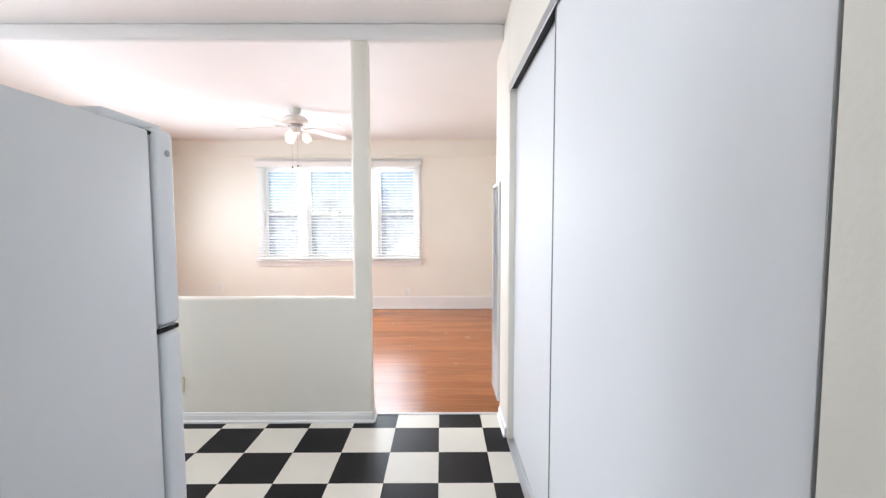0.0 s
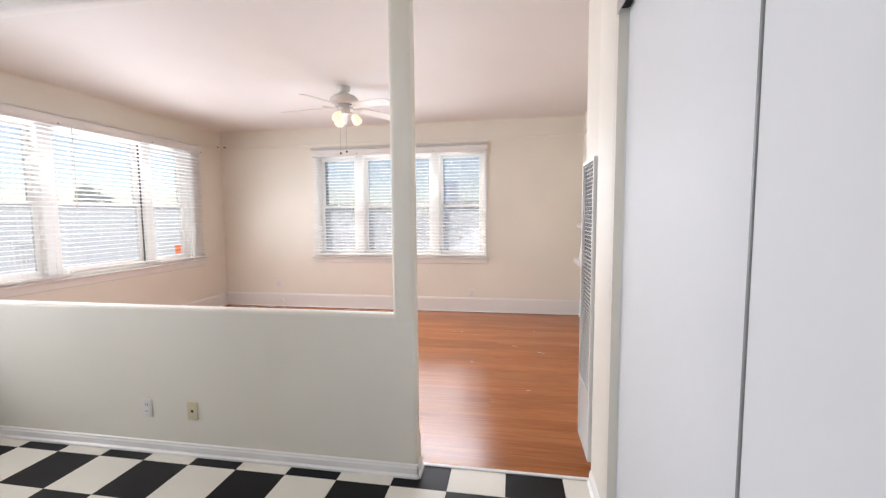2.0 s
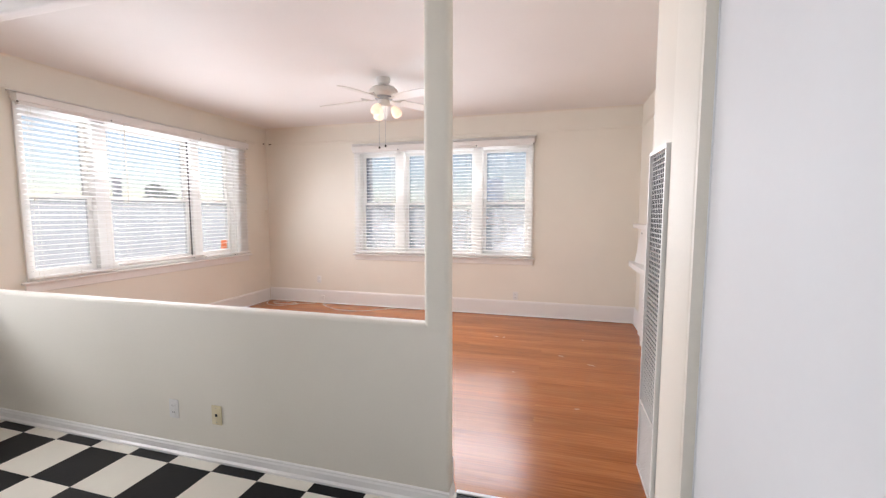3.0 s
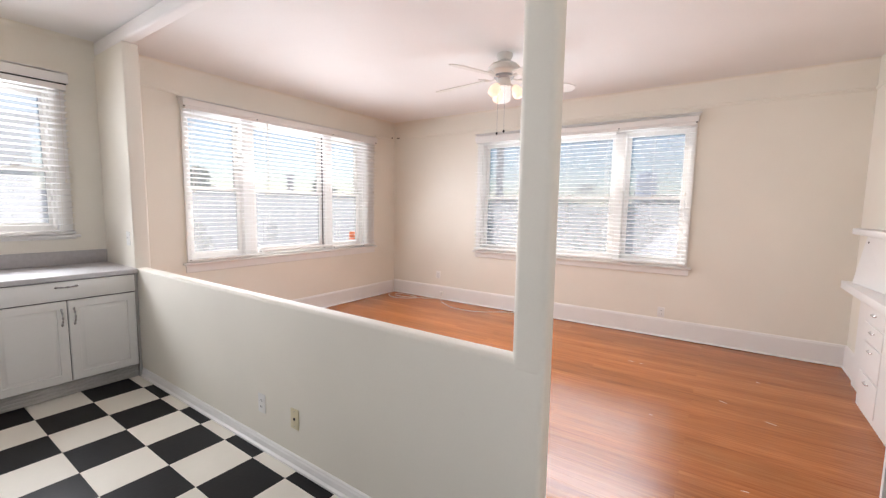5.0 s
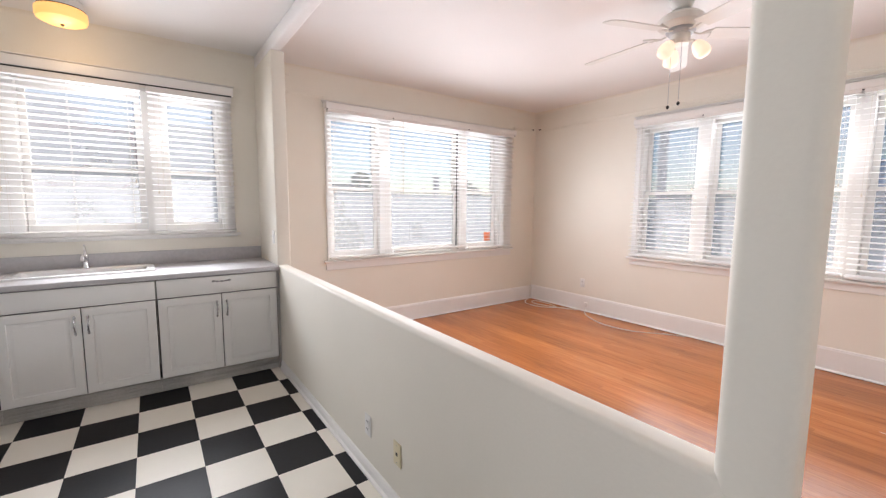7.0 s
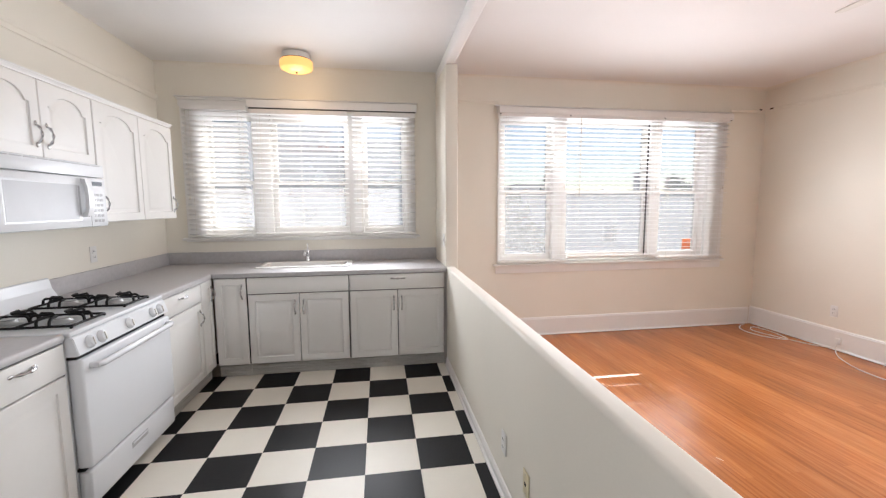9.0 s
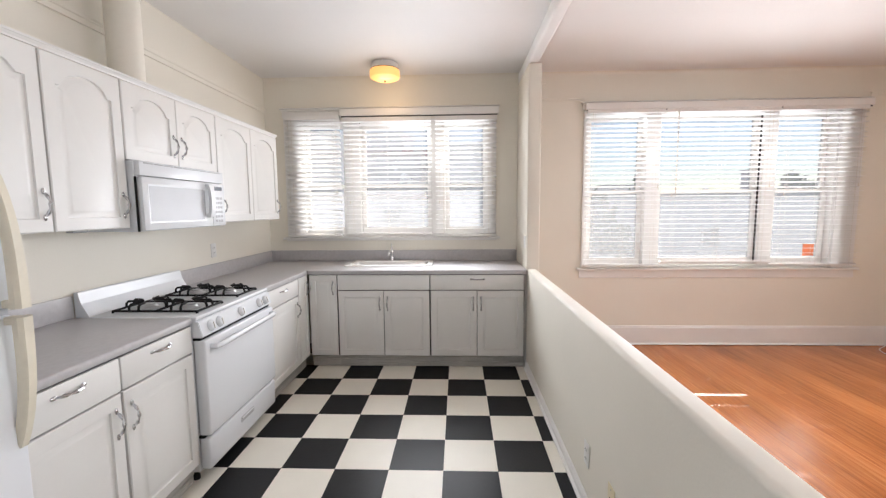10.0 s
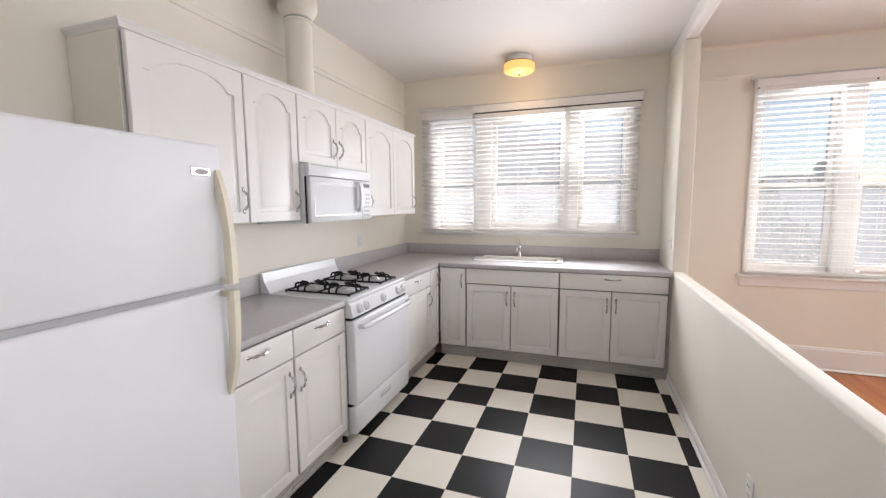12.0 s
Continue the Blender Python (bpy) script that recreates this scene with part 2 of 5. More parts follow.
# outdoors
STUCCO_B = paint("blue_grey_stucco", (0.84, 0.87, 0.90), 0.85, 0.08, 1.2, 0.3, 25)
STUCCO_P = paint("pale_stucco", (0.80, 0.78, 0.80), 0.85, 0.08, 1.0, 0.3, 25)
STUCCO_W = paint("white_stucco", (0.78, 0.77, 0.75), 0.85, 0.08, 1.0, 0.3, 25)
TERRA = paint("terracotta_trim", (0.58, 0.26, 0.21), 0.7, 0.15, 6, 0.2, 25)
ROOFM = paint("pale_flat_roof", (0.66, 0.63, 0.66), 0.8, 0.08, 0.8, 0.3, 12)
SHINGLE = paint("grey_shingle", (0.16, 0.16, 0.17), 0.85, 0.2, 2.0, 0.4, 20)
ASPHALT = paint("asphalt", (0.055, 0.055, 0.06), 0.85, 0.2, 1.0, 0.3, 30)
GROUND = paint("dry_pale_ground", (0.34, 0.33, 0.31), 0.9, 0.25, 0.4, 0.4, 8)
LEAF = paint("leaf_green", (0.075, 0.13, 0.035), 0.6, 0.5, 3, 0.0)
LEAF2 = paint("leaf_yellow_green", (0.12, 0.16, 0.045), 0.6, 0.5, 3, 0.0)
BARK = paint("bark", (0.13, 0.09, 0.06), 0.9, 0.3, 9, 0.5, 30)
POLEM = paint("weathered_pole", (0.30, 0.29, 0.31), 0.85, 0.2, 6, 0.3, 30)
TOWERM = paint("blue_glass_tower", (0.52, 0.66, 0.95), 0.3, 0.08, 0.2, 0.0)
WINDARK = paint("far_window_dark", (0.05, 0.06, 0.08), 0.15, 0.2, 1.0, 0.0)
CARW = paint("car_paint_white", (0.7, 0.7, 0.7), 0.25, 0.02, 3, 0.0)
CARB = paint("car_paint_dark", (0.05, 0.06, 0.09), 0.25, 0.05, 3, 0.0)


# ---- mesh helpers ----
def box(x0, x1, y0, y1, z0, z1, bevel=0.0, seg=1, bm=None):
    bm = bm or bmesh.new()
    r = bmesh.ops.create_cube(bm, size=1)
    bmesh.ops.transform(bm, verts=r["verts"], matrix=Matrix.LocRotScale(((x0 + x1) / 2, (y0 + y1) / 2, (z0 + z1) / 2), None, (abs(x1 - x0), abs(y1 - y0), abs(z1 - z0))))
    if bevel:
        es = list({e for v in r["verts"] for e in v.link_edges})
        bmesh.ops.bevel(bm, geom=es, offset=bevel, segments=seg, affect="EDGES", profile=0.5)
    return bm


def tube(points, radius, n=8, bm=None, caps=True):
    """A round tube along points; radius a number or one a point."""
    bm = bm or bmesh.new()
    pts = [Vector(p) for p in points]
    rings = []
    for i, p in enumerate(pts):
        d = (pts[min(i + 1, len(pts) - 1)] - pts[max(i - 1, 0)]).normalized()
        a = d.orthogonal().normalized() if i == 0 else (rings_a - d * rings_a.dot(d)).normalized()
        rings_a = a
        b = d.cross(a)
        r = radius[i] if isinstance(radius, (list, tuple)) else radius
        rings.append([bm.verts.new(p + (a * math.cos(k * math.tau / n) + b * math.sin(k * math.tau / n)) * r) for k in range(n)])
    for q, s in zip(rings, rings[1:]):
        for k in range(n):
            bm.faces.new((q[k], q[(k + 1) % n], s[(k + 1) % n], s[k]))
    if caps:
        bm.faces.new(rings[0][::-1])
        bm.faces.new(rings[-1])
    return bm


def lathe(profile, n=24, centre=(0, 0, 0), bm=None):
    """Turns (radius, height) pairs round the z axis through centre."""
    bm = bm or bmesh.new()
    c = Vector(centre)
    rings = [[bm.verts.new(c + Vector((r * math.cos(k * math.tau / n), r * math.sin(k * math.tau / n), z))) for k in range(n)] for r, z in profile]
    for q, s in zip(rings, rings[1:]):
        for k in range(n):
            bm.faces.new((q[k], q[(k + 1) % n], s[(k + 1) % n], s[k]))
    bm.faces.new(rings[0][::-1])
    bm.faces.new(rings[-1])
    return bm


def move(bm, m):
    bmesh.ops.transform(bm, verts=bm.verts[:], matrix=m)
    return bm


def mesh_of(name, bm, material, smooth=False):
    bmesh.ops.recalc_face_normals(bm, faces=bm.faces[:])
    me = bpy.data.meshes.new(name)
    bm.to_mesh(me)
    bm.free()
    me.materials.append(material)
    if smooth:
        me.polygons.foreach_set("use_smooth", [True] * len(me.polygons))
        me.set_sharp_from_angle(angle=radians(38))
    return me


def part(name, bm, material, parent=None, label="", smooth=True):
    ob = new(name, mesh_of(name, bm, material, smooth))
    ob.parent = parent
    if label:
        tagged(ob, label)
    return ob


def piece(name, me, m, parent):
    """One more object on shared mesh data."""
    ob = new(name, me)
    ob.matrix_basis = m
    ob.parent = parent
    return ob


def thing(name, label, category, group="", at=None):
    ob = new(name)
    ob.empty_display_size = 0.1
    if at is not None:
        ob.matrix_basis = at
    return tagged(ob, label, category, group)


def setting(name, bm, material, label, category, smooth=False):
    return tagged(part(name, bm, material, None, "", smooth), label, category, kind="structure")


def wall_with_holes(axis, p0, p1, a0, a1, z0, z1, holes):
    """A wall between p0 and p1 along axis 'x' or 'y' (its thickness), from a0 to a1, with holes (b0, b1, zb, zt) right through it."""
    bm = bmesh.new()
    def put(u0, u1, v0, v1):
        if u1 - u0 < 1e-4 or v1 - v0 < 1e-4:
            return
        if axis == "x":
            box(p0, p1, u0, u1, v0, v1, bm=bm)
        else:
            box(u0, u1, p0, p1, v0, v1, bm=bm)
    edge = a0
    for b0, b1, zb, zt in sorted(holes):
        put(edge, b0, z0, z1)
        put(b0, b1, z0, zb)
        put(b0, b1, zt, z1)
        edge = b1
    put(edge, a1, z0, z1)
    return bm


# ---- the shell ----
W, N, S, E = -4.58, 6.79, 0.29, 1.0
H = 2.79
T = 0.20
KWIN = (0.66, 2.60, 1.16, 2.37)
LWIN = (3.60, 6.08, 0.82, 2.40)
NWIN = (-2.94, -0.36, 0.82, 2.36)
HALF0, HALF1, HALF_F, HALF_B = 2.90, 3.01, 2.90, 2.986
setting("wall_west", wall_with_holes("x", W - T, W, S, N + T, 0, H, [KWIN, LWIN]), WALL, "cream painted plaster wall with two wide windows", "wall")
setting("wall_north", wall_with_holes("y", N, N + T, W, E + T, 0, H, [NWIN]), WALL, "cream painted plaster wall with one wide window", "wall")
setting("wall_south", wall_with_holes("y", S - 0.14, S, W - T, 0.453, 0, H, [(-0.48, 0.453, 0.0, 2.06)]), WALL, "cream kitchen wall behind the cabinets", "wall")
setting("wall_east", wall_with_holes("x", E, E + T, 3.55, N, 0, H, []), WALL, "cream living room wall beside the built-in", "wall")
setting("ceiling", box(W - T, E + 0.9, -1.6, N + T, H, H + 0.15), CEIL, "white painted plaster ceiling", "ceiling")
setting("beam", box(W, 0.453, HALF0, 2.986, 2.68, H, 0.018, 3), CEIL, "white plaster beam between kitchen and living room", "beam", True)
setting("wall_stub", box(W, -3.945, HALF0 - 0.002, HALF1 + 0.002, 0, 2.682, 0.014, 3), WALL, "short cream wall end beside the counter", "wall", True)
# low wall with its rounded top and the post at its end
lw = box(-3.946, -0.4805, HALF_F, HALF_B, 0, 0.905, 0.020, 5)
setting("half_wall", lw, WALL, "low cream partition wall with rounded top", "wall", True)
setting("post", box(-0.605, -0.480, HALF_F - 0.001, HALF_B + 0.001, 0.85, 2.685, 0.026, 5), WALL, "square cream plaster post with rounded corners", "post", True)
# closet side
CL0, CL1, CLH = 0.487, 2.652, 2.30
setting("wall_closet", wall_with_holes("x", 0.453, 0.54, S - 0.14, HALF1, 0, H, [(CL0, CL1, 0.0, CLH)]), WALL, "cream wall round the closet opening", "wall")
setting("pillar_edge", box(0.45, 0.545, 2.655, 3.012, 0, H, 0.03, 5), WALL, "cream plaster pillar with rounded corners", "pillar", True)
cb = bmesh.new()
box(1.12, 1.22, S - 0.14, 3.55, 0, H, bm=cb)
box(0.54, 1.12, S - 0.14, S - 0.04, 0, H, bm=cb)
box(0.49, 1.12, 3.45, 3.55, 0, H, bm=cb)
box(0.49, 0.54, HALF1, 3.45, 0, H, bm=cb)
setting("wall_closet_back", cb, WALL, "plain cream walls closing the closet block", "wall")
# hallway behind the start of the walk
hb = bmesh.new()
# the opening in the end wall is unseen, added for the fill lamp
for q in ((-1.0, -0.42, 0, H), (0.32, 1.2, 0, H), (-0.42, 0.32, 0, 0.92), (-0.42, 0.32, 2.08, H)):
    box(q[0], q[1], -1.6, -1.5, q[2], q[3], bm=hb)
box(-1.1, -1.0, -1.6, S - 0.14, 0, H, bm=hb)
box(0.455, 0.55, -1.5, S - 0.14, 0, H, bm=hb)
setting("wall_hallway", hb, WALL, "plain cream hallway walls", "wall")
setting("floor_base", box(W - T, E + 0.25, -1.6, N + T, -0.14, -0.012), DARK, "dark subfloor under tiles and boards", "floor")


# plaster cove where living room walls meet the ceiling
def cove(name, a, b, inward):
    bm = bmesh.new()
    a, b, inward = Vector(a), Vector(b), Vector(inward)
    r = 0.03
    rows = []
    for p in (a, b):
        rows.append([bm.verts.new(p + inward * (r - r * math.cos(k * math.pi / 12)) * 1.0 + Vector((0, 0, -r + r * math.sin(k * math.pi / 12)))) for k in range(7)] + [bm.verts.new(p + Vector((0, 0, 0)))])
    n = len(rows[0])
    for k in range(n):
        bm.faces.new((rows[0][k], rows[0][(k + 1) % n], rows[1][(k + 1) % n], rows[1][k]))
    bm.faces.new(rows[0])
    bm.faces.new(rows[1][::-1])
    return setting(name, bm, WALL, "soft plaster cove at the ceiling edge", "cove", True)


cove("cove_1", (W, HALF1, H), (W, N, H), (1, 0, 0))
cove("cove_2", (W, N, H), (E, N, H), (0, -1, 0))
cove("cove_3", (W, S, H), (W, HALF0, H), (1, 0, 0))


def base_run(name, a, b, depth_dir, height, thick, label):
    """A baseboard from a to b (floor points) with a small top bead and a shoe moulding."""
    a, b, d = Vector(a), Vector(b), Vector(depth_dir)
    low = 0.005 if height > 0.1 else 0.0
    prof = [(0, low), (thick + 0.010, low), (thick + 0.010, 0.012), (thick, 0.022), (thick, height - 0.022), (thick - 0.004, height - 0.012), (thick - 0.004, height - 0.006), (thick - 0.009, height), (0, height)]
    bm = bmesh.new()
    rows = [[bm.verts.new(p + d * u + Vector((0, 0, v))) for u, v in prof] for p in (a, b)]
    n = len(prof)
    for k in range(n):
        bm.faces.new((rows[0][k], rows[0][(k + 1) % n], rows[1][(k + 1) % n], rows[1][k]))
    bm.faces.new(rows[0])
    bm.faces.new(rows[1][::-1])
    return setting(name, bm, TRIM, label, "baseboard")


base_run("baseboard_1", (W, HALF1, 0), (W, N, 0), (1, 0, 0), 0.205, 0.016, "tall white painted baseboard")
base_run("baseboard_2", (W, N, 0), (E, N, 0), (0, -1, 0), 0.215, 0.016, "tall white painted baseboard")
base_run("baseboard_3", (E, 6.32, 0), (E, N, 0), (-1, 0, 0), 0.215, 0.016, "tall white painted baseboard")
base_run("baseboard_4", (-3.9, HALF_F, 0), (-0.472, HALF_F, 0), (0, -1, 0), 0.075, 0.012, "low white kitchen baseboard")
base_run("baseboard_5", (-0.480, HALF_F - 0.012, 0), (-0.480, HALF_B, 0), (1, 0, 0), 0.075, 0.010, "low white kitchen baseboard")
base_run("baseboard_6", (-3.9, HALF_B, 0), (-0.482, HALF_B, 0), (0, 1, 0), 0.205, 0.014, "tall white painted baseboard")
base_run("baseboard_7", (0.45, 2.675, 0), (0.45, 2.99, 0), (-1, 0, 0), 0.075, 0.010, "low white kitchen baseboard")


def rail(name, a, b, d, z, h=0.030, t=0.014):
    a, b, d = Vector(a), Vector(b), Vector(d)
    prof = [(0, 0), (t * 0.6, 0.003), (t * 0.7, h * 0.5), (t, h * 0.6), (t, h * 0.9), (t * 0.5, h), (0, h)]
    bm = bmesh.new()
    rows = [[bm.verts.new(p + d * u + Vector((0, 0, z + v))) for u, v in prof] for p in (a, b)]
    n = len(prof)
    for k in range(n):
        bm.faces.new((rows[0][k], rows[0][(k + 1) % n], rows[1][(k + 1) % n], rows[1][k]))
    bm.faces.new(rows[0])
    bm.faces.new(rows[1][::-1])
    return setting(name, bm, WALL, "thin cream picture rail moulding", "trim")


rail("trim_1", (W, HALF1, 0), (W, 3.56, 0), (1, 0, 0), 2.515)
rail("trim_2", (W, 6.33, 0), (W, N - 0.05, 0), (1, 0, 0), 2.515)
rail("trim_3", (W + 0.06, N, 0), (E, N, 0), (0, -1, 0), 2.515)
rail("trim_4", (W, S, 0), (-0.6, S, 0), (0, 1, 0), 2.44, 0.06, 0.018)
rail("trim_5", (E, 3.6, 0), (E, N, 0), (-1, 0, 0), 2.515)

# threshold strip between tiles and boards
setting("threshold", box(-0.47, 0.452, 3.006, 3.03, -0.002, 0.007, 0.003), TRIM, "thin pale threshold strip between tiles and boards", "threshold")


# ---- windows ----
def window(name, m, a0, a1, zb, zt, units, rails, casing, sill_out, label, glare):
    """A group of double-hung sashes in one opening. Local: x along the wall, y into the room (0 at the wall face), z up. units: glass spans."""
    win = tagged(new(name), label, "window", kind="structure")
    win.matrix_basis = m
    d0 = -0.17
    # box frame in the opening
    part("window_frame", box(a0, a0 + 0.03, d0, 0.0, zb, zt, 0.003), TRIM, win)
    part("window_frame", box(a1 - 0.03, a1, d0, 0.0, zb, zt, 0.003), TRIM, win)
    part("window_frame", box(a0 + 0.03, a1 - 0.03, d0, 0.0, zt - 0.025, zt, 0.003), TRIM, win)
    part("window_frame", box(a0 + 0.03, a1 - 0.03, d0, -0.02, zb, zb + 0.025, 0.003), TRIM, win)
    spans = list(units)
    for (g0, g1), (h0, h1) in zip(spans, spans[1:]):
        part("mullion", box(g1 + 0.045, h0 - 0.045, d0, -0.006, zb + 0.025, zt - 0.025, 0.004), TRIM, win)
    for g0, g1 in spans:
        f = 0.042
        for upper in (True, False):
            y0, y1 = (-0.135, -0.100) if upper else (-0.098, -0.063)
            z0, z1 = (rails - 0.018, zt - 0.027) if upper else (zb + 0.027, rails + 0.018)
            bot = 0.036 if upper else 0.07
            top = 0.05 if upper else 0.036
            s = bmesh.new()
            box(g0 - f, g0, y0, y1, z0, z1, bm=s)
            box(g1, g1 + f, y0, y1, z0, z1, bm=s)
            box(g0, g1, y0, y1, z0, z0 + bot, bm=s)
            box(g0, g1, y0, y1, z1 - top, z1, bm=s)
            sash = part("sash", s, TRIM, win, "", False)
            pane = part("pane", box(g0 - 0.004, g1 + 0.004, (y0 + y1) / 2 - 0.002, (y0 + y1) / 2 + 0.002, z0 + bot - 0.004, z1 - top + 0.004), GLASS, sash, "clear glass pane", False)
            pane.visible_shadow = False
            # clear sheet added only to lay glare over what lies outside
            film = part("dust_film", box(g0, g1, (y0 + y1) / 2 - 0.0045, (y0 + y1) / 2 - 0.004, z0 + bot, z1 - top), glare, sash, "thin veil added for glare over the view", False)
            film.visible_shadow = False
        scr = part("insect_screen", box(g0 - 0.03, g1 + 0.03, -0.152, -0.151, zb + 0.03, rails), SCREEN, win, "grey mesh insect screen outside the lower sash, doubling as an added glare veil", False)
        scr.visible_shadow = False
        part("sash_lock", box((g0 + g1) / 2 - 0.025, (g0 + g1) / 2 + 0.025, -0.09, -0.055, rails + 0.018, rails + 0.034, 0.005, 2), PEWTER, win)
    # inner casing, head, stool and apron
    c0, c1 = casing[0], casing[1]
    part("casing", box(c0 + 0.02, a0 + 0.012, 0.0, 0.02, zb, zt + 0.02, 0.004), TRIM, win)
    part("casing", box(a1 - 0.012, c1 - 0.02, 0.0, 0.02, zb, zt + 0.02, 0.004), TRIM, win)
    part("head_casing", box(c0 + 0.01, c1 - 0.01, 0.0, 0.024, zt + 0.02, casing[3] - 0.03, 0.004), TRIM, win)
    cap = box(c0 - 0.012, c1 + 0.012, 0.0, 0.045, casing[3] - 0.012, casing[3], 0.004)
    box(c0, c1, 0.0, 0.034, casing[3] - 0.03, casing[3] - 0.012, 0.003, bm=cap)
    part("head_cap", cap, TRIM, win)
    part("window_sill", box(c0 - 0.02, c1 + 0.02, -0.02, sill_out, zb - 0.025, zb, 0.008, 3), TRIM, win)
    if casing[2] < zb - 0.03:
        part("apron", box(c0 + 0.005, c1 - 0.005, 0.0, 0.018, casing[2], zb - 0.025, 0.004), TRIM, win)
    return win


def blind(m, x0, x1, top, bottom, tilt, label, wand=None, pitch=0.046):
    """A two-inch slat blind. Local axes as the window's."""
    b = thing("window_blind", label, "blind", "slat blinds in the windows", m)
    yc = 0.0505
    head = box(x0, x1, yc - 0.028, yc + 0.026, top - 0.045, top, 0.003)
    part("headrail", head, TRIM, b)
    w = x1 - x0
    sl = bmesh.new()
    rows = []
    for k in range(6):
        v = -0.0305 + 0.061 * k / 5
        crown = 0.0022 * (1 - (v / 0.0305) ** 2)
        rows.append([(v, crown + 0.0013), (v, crown - 0.0013)])
    cords = [0.13, 0.87] if w < 0.75 else [0.1, 0.5, 0.9]
    cuts = [x0 + 0.004]
    for u in cords:
        cuts += [x0 + u * w - 0.009, x0 + u * w + 0.009]
    cuts.append(x1 - 0.004)
    vs = [[[sl.verts.new((x, v, z)) for v, z in r] for r in rows] for x in cuts]
    for c in range(len(cuts) - 1):
        for k in range(5):
            if k == 2 and c % 2:
                continue                    # the cord's hole
            for side in (0, 1):
                q = (vs[c][k][side], vs[c][k + 1][side], vs[c + 1][k + 1][side], vs[c + 1][k][side])
                sl.faces.new(q if side else q[::-1])
        for k in (0, 5):
            sl.faces.new((vs[c][k][0], vs[c][k][1], vs[c + 1][k][1], vs[c + 1][k][0]))
    me = mesh_of("slat", sl, SLAT, True)
    rail_z = bottom + 0.012
    z0 = top - 0.075
    count = round((z0 - rail_z) / pitch)
    step = (z0 - rail_z - 0.019) / (count - 1)
    for n in range(count):
        piece("slat", me, pose(0, yc, z0 - n * step, tilt + 0.7 * math.sin(n * 1.7), 0, 0.10 * math.sin(n * 2.3 + x0)), b)
    part("bottom_rail", box(x0 + 0.003, x1 - 0.003, yc - 0.030, yc + 0.030, rail_z - 0.010, rail_z + 0.010, 0.005, 2), TRIM, b)
    for u in cords:
        x = x0 + u * w
        part("ladder_cord", tube([(x, yc - 0.031, top - 0.04), (x, yc - 0.031, rail_z)], 0.0011, 4), CABLE, b)
        part("ladder_cord", tube([(x, yc + 0.031, top - 0.04), (x, yc + 0.031, rail_z)], 0.0011, 4), CABLE, b)
    if wand:
        x = x0 + wand[0]
        part("wand", tube([(x, yc + 0.034, top - 0.04), (x + 0.004, yc + 0.04, top - 0.04 - wand[1])], 0.004, 6), CABLE, b, "thin plastic tilt wand")
    for u in (0.07, 0.93):
        x = x0 + u * w
        part("pull_cord", tube([(x, yc + 0.032, top - 0.04), (x, yc + 0.034, top - 0.75 - 0.1 * u)], 0.0012, 4), CABLE, b)
        part("tassel", lathe([(0.002, 0.03), (0.006, 0.022), (0.007, 0.0)], 8, (x, yc + 0.034, top - 0.78 - 0.1 * u)), CABLE, b)
    return b


WEST_M = Matrix.Translation((W, 0, 0)) @ Matrix.Rotation(radians(-90), 4, "Z")  # x runs along -y, y into the room
NORTH_M = Matrix.Translation((0, N, 0)) @ Matrix.Rotation(radians(180), 4, "Z")  # x runs along -x, y into the room


def flip(*spans):
    return [(-b, -a) for a, b in spans][::-1]


window("window_1", WEST_M, -KWIN[1], -KWIN[0], KWIN[2], KWIN[3], flip((0.72, 1.08), (1.32, 1.97), (2.20, 2.55)), 1.69, (-2.70, -0.47, 1.12, 2.483), 0.06, "white triple double-hung window over the sink", GLARE_K)
window("window_2", WEST_M, -LWIN[1], -LWIN[0], LWIN[2], LWIN[3], flip((3.67, 4.15), (4.38, 5.31), (5.53, 6.00)), 1.60, (-6.31, -3.54, 0.715, 2.495), 0.055, "white triple double-hung window in the living room", GLARE)
window("window_3", NORTH_M, -NWIN[1], -NWIN[0], NWIN[2], NWIN[3], flip((-2.86, -2.37), (-2.15, -1.19), (-0.98, -0.44)), 1.58, (0.305, 3.01, 0.725, 2.475), 0.055, "white triple double-hung window facing the street", GLARE_N)
# dark strip along the jamb groove beside the middle sash of the wide west window
part("weather_strip", box(-5.353, -5.346, -0.062, -0.045, 0.86, 2.36), DARK, bpy.data.objects["window_2"], "thin dark strip along the jamb groove beside the sash", False)

TILT, NTILT = 6.5, -6.0
blind(WEST_M, -1.09, -0.52, 2.40, 1.165, 20, "lowered white slat blind, slats turned nearly shut")
blind(WEST_M, -2.02, -1.12, 2.375, 1.175, TILT, "lowered white slat blind with open slats")
blind(WEST_M, -2.685, -2.06, 2.375, 1.165, TILT, "lowered white slat blind with open slats")
blind(WEST_M, -4.335, -3.575, 2.42, 0.835, TILT, "lowered white slat blind with open slats")
blind(WEST_M, -5.44, -4.345, 2.42, 0.872, TILT, "wide white slat blind hung a little short", (0.98, 0.83))
blind(WEST_M, -6.27, -5.45, 2.42, 0.845, TILT, "lowered white slat blind with open slats")
blind(NORTH_M, 0.335, 1.09, 2.385, 0.835, NTILT, "lowered white slat blind with open slats")
blind(NORTH_M, 1.10, 2.255, 2.385, 0.84, NTILT, "wide white slat blind with open slats")
blind(NORTH_M, 2.265, 2.99, 2.385, 0.835, NTILT, "lowered white slat blind with open slats")


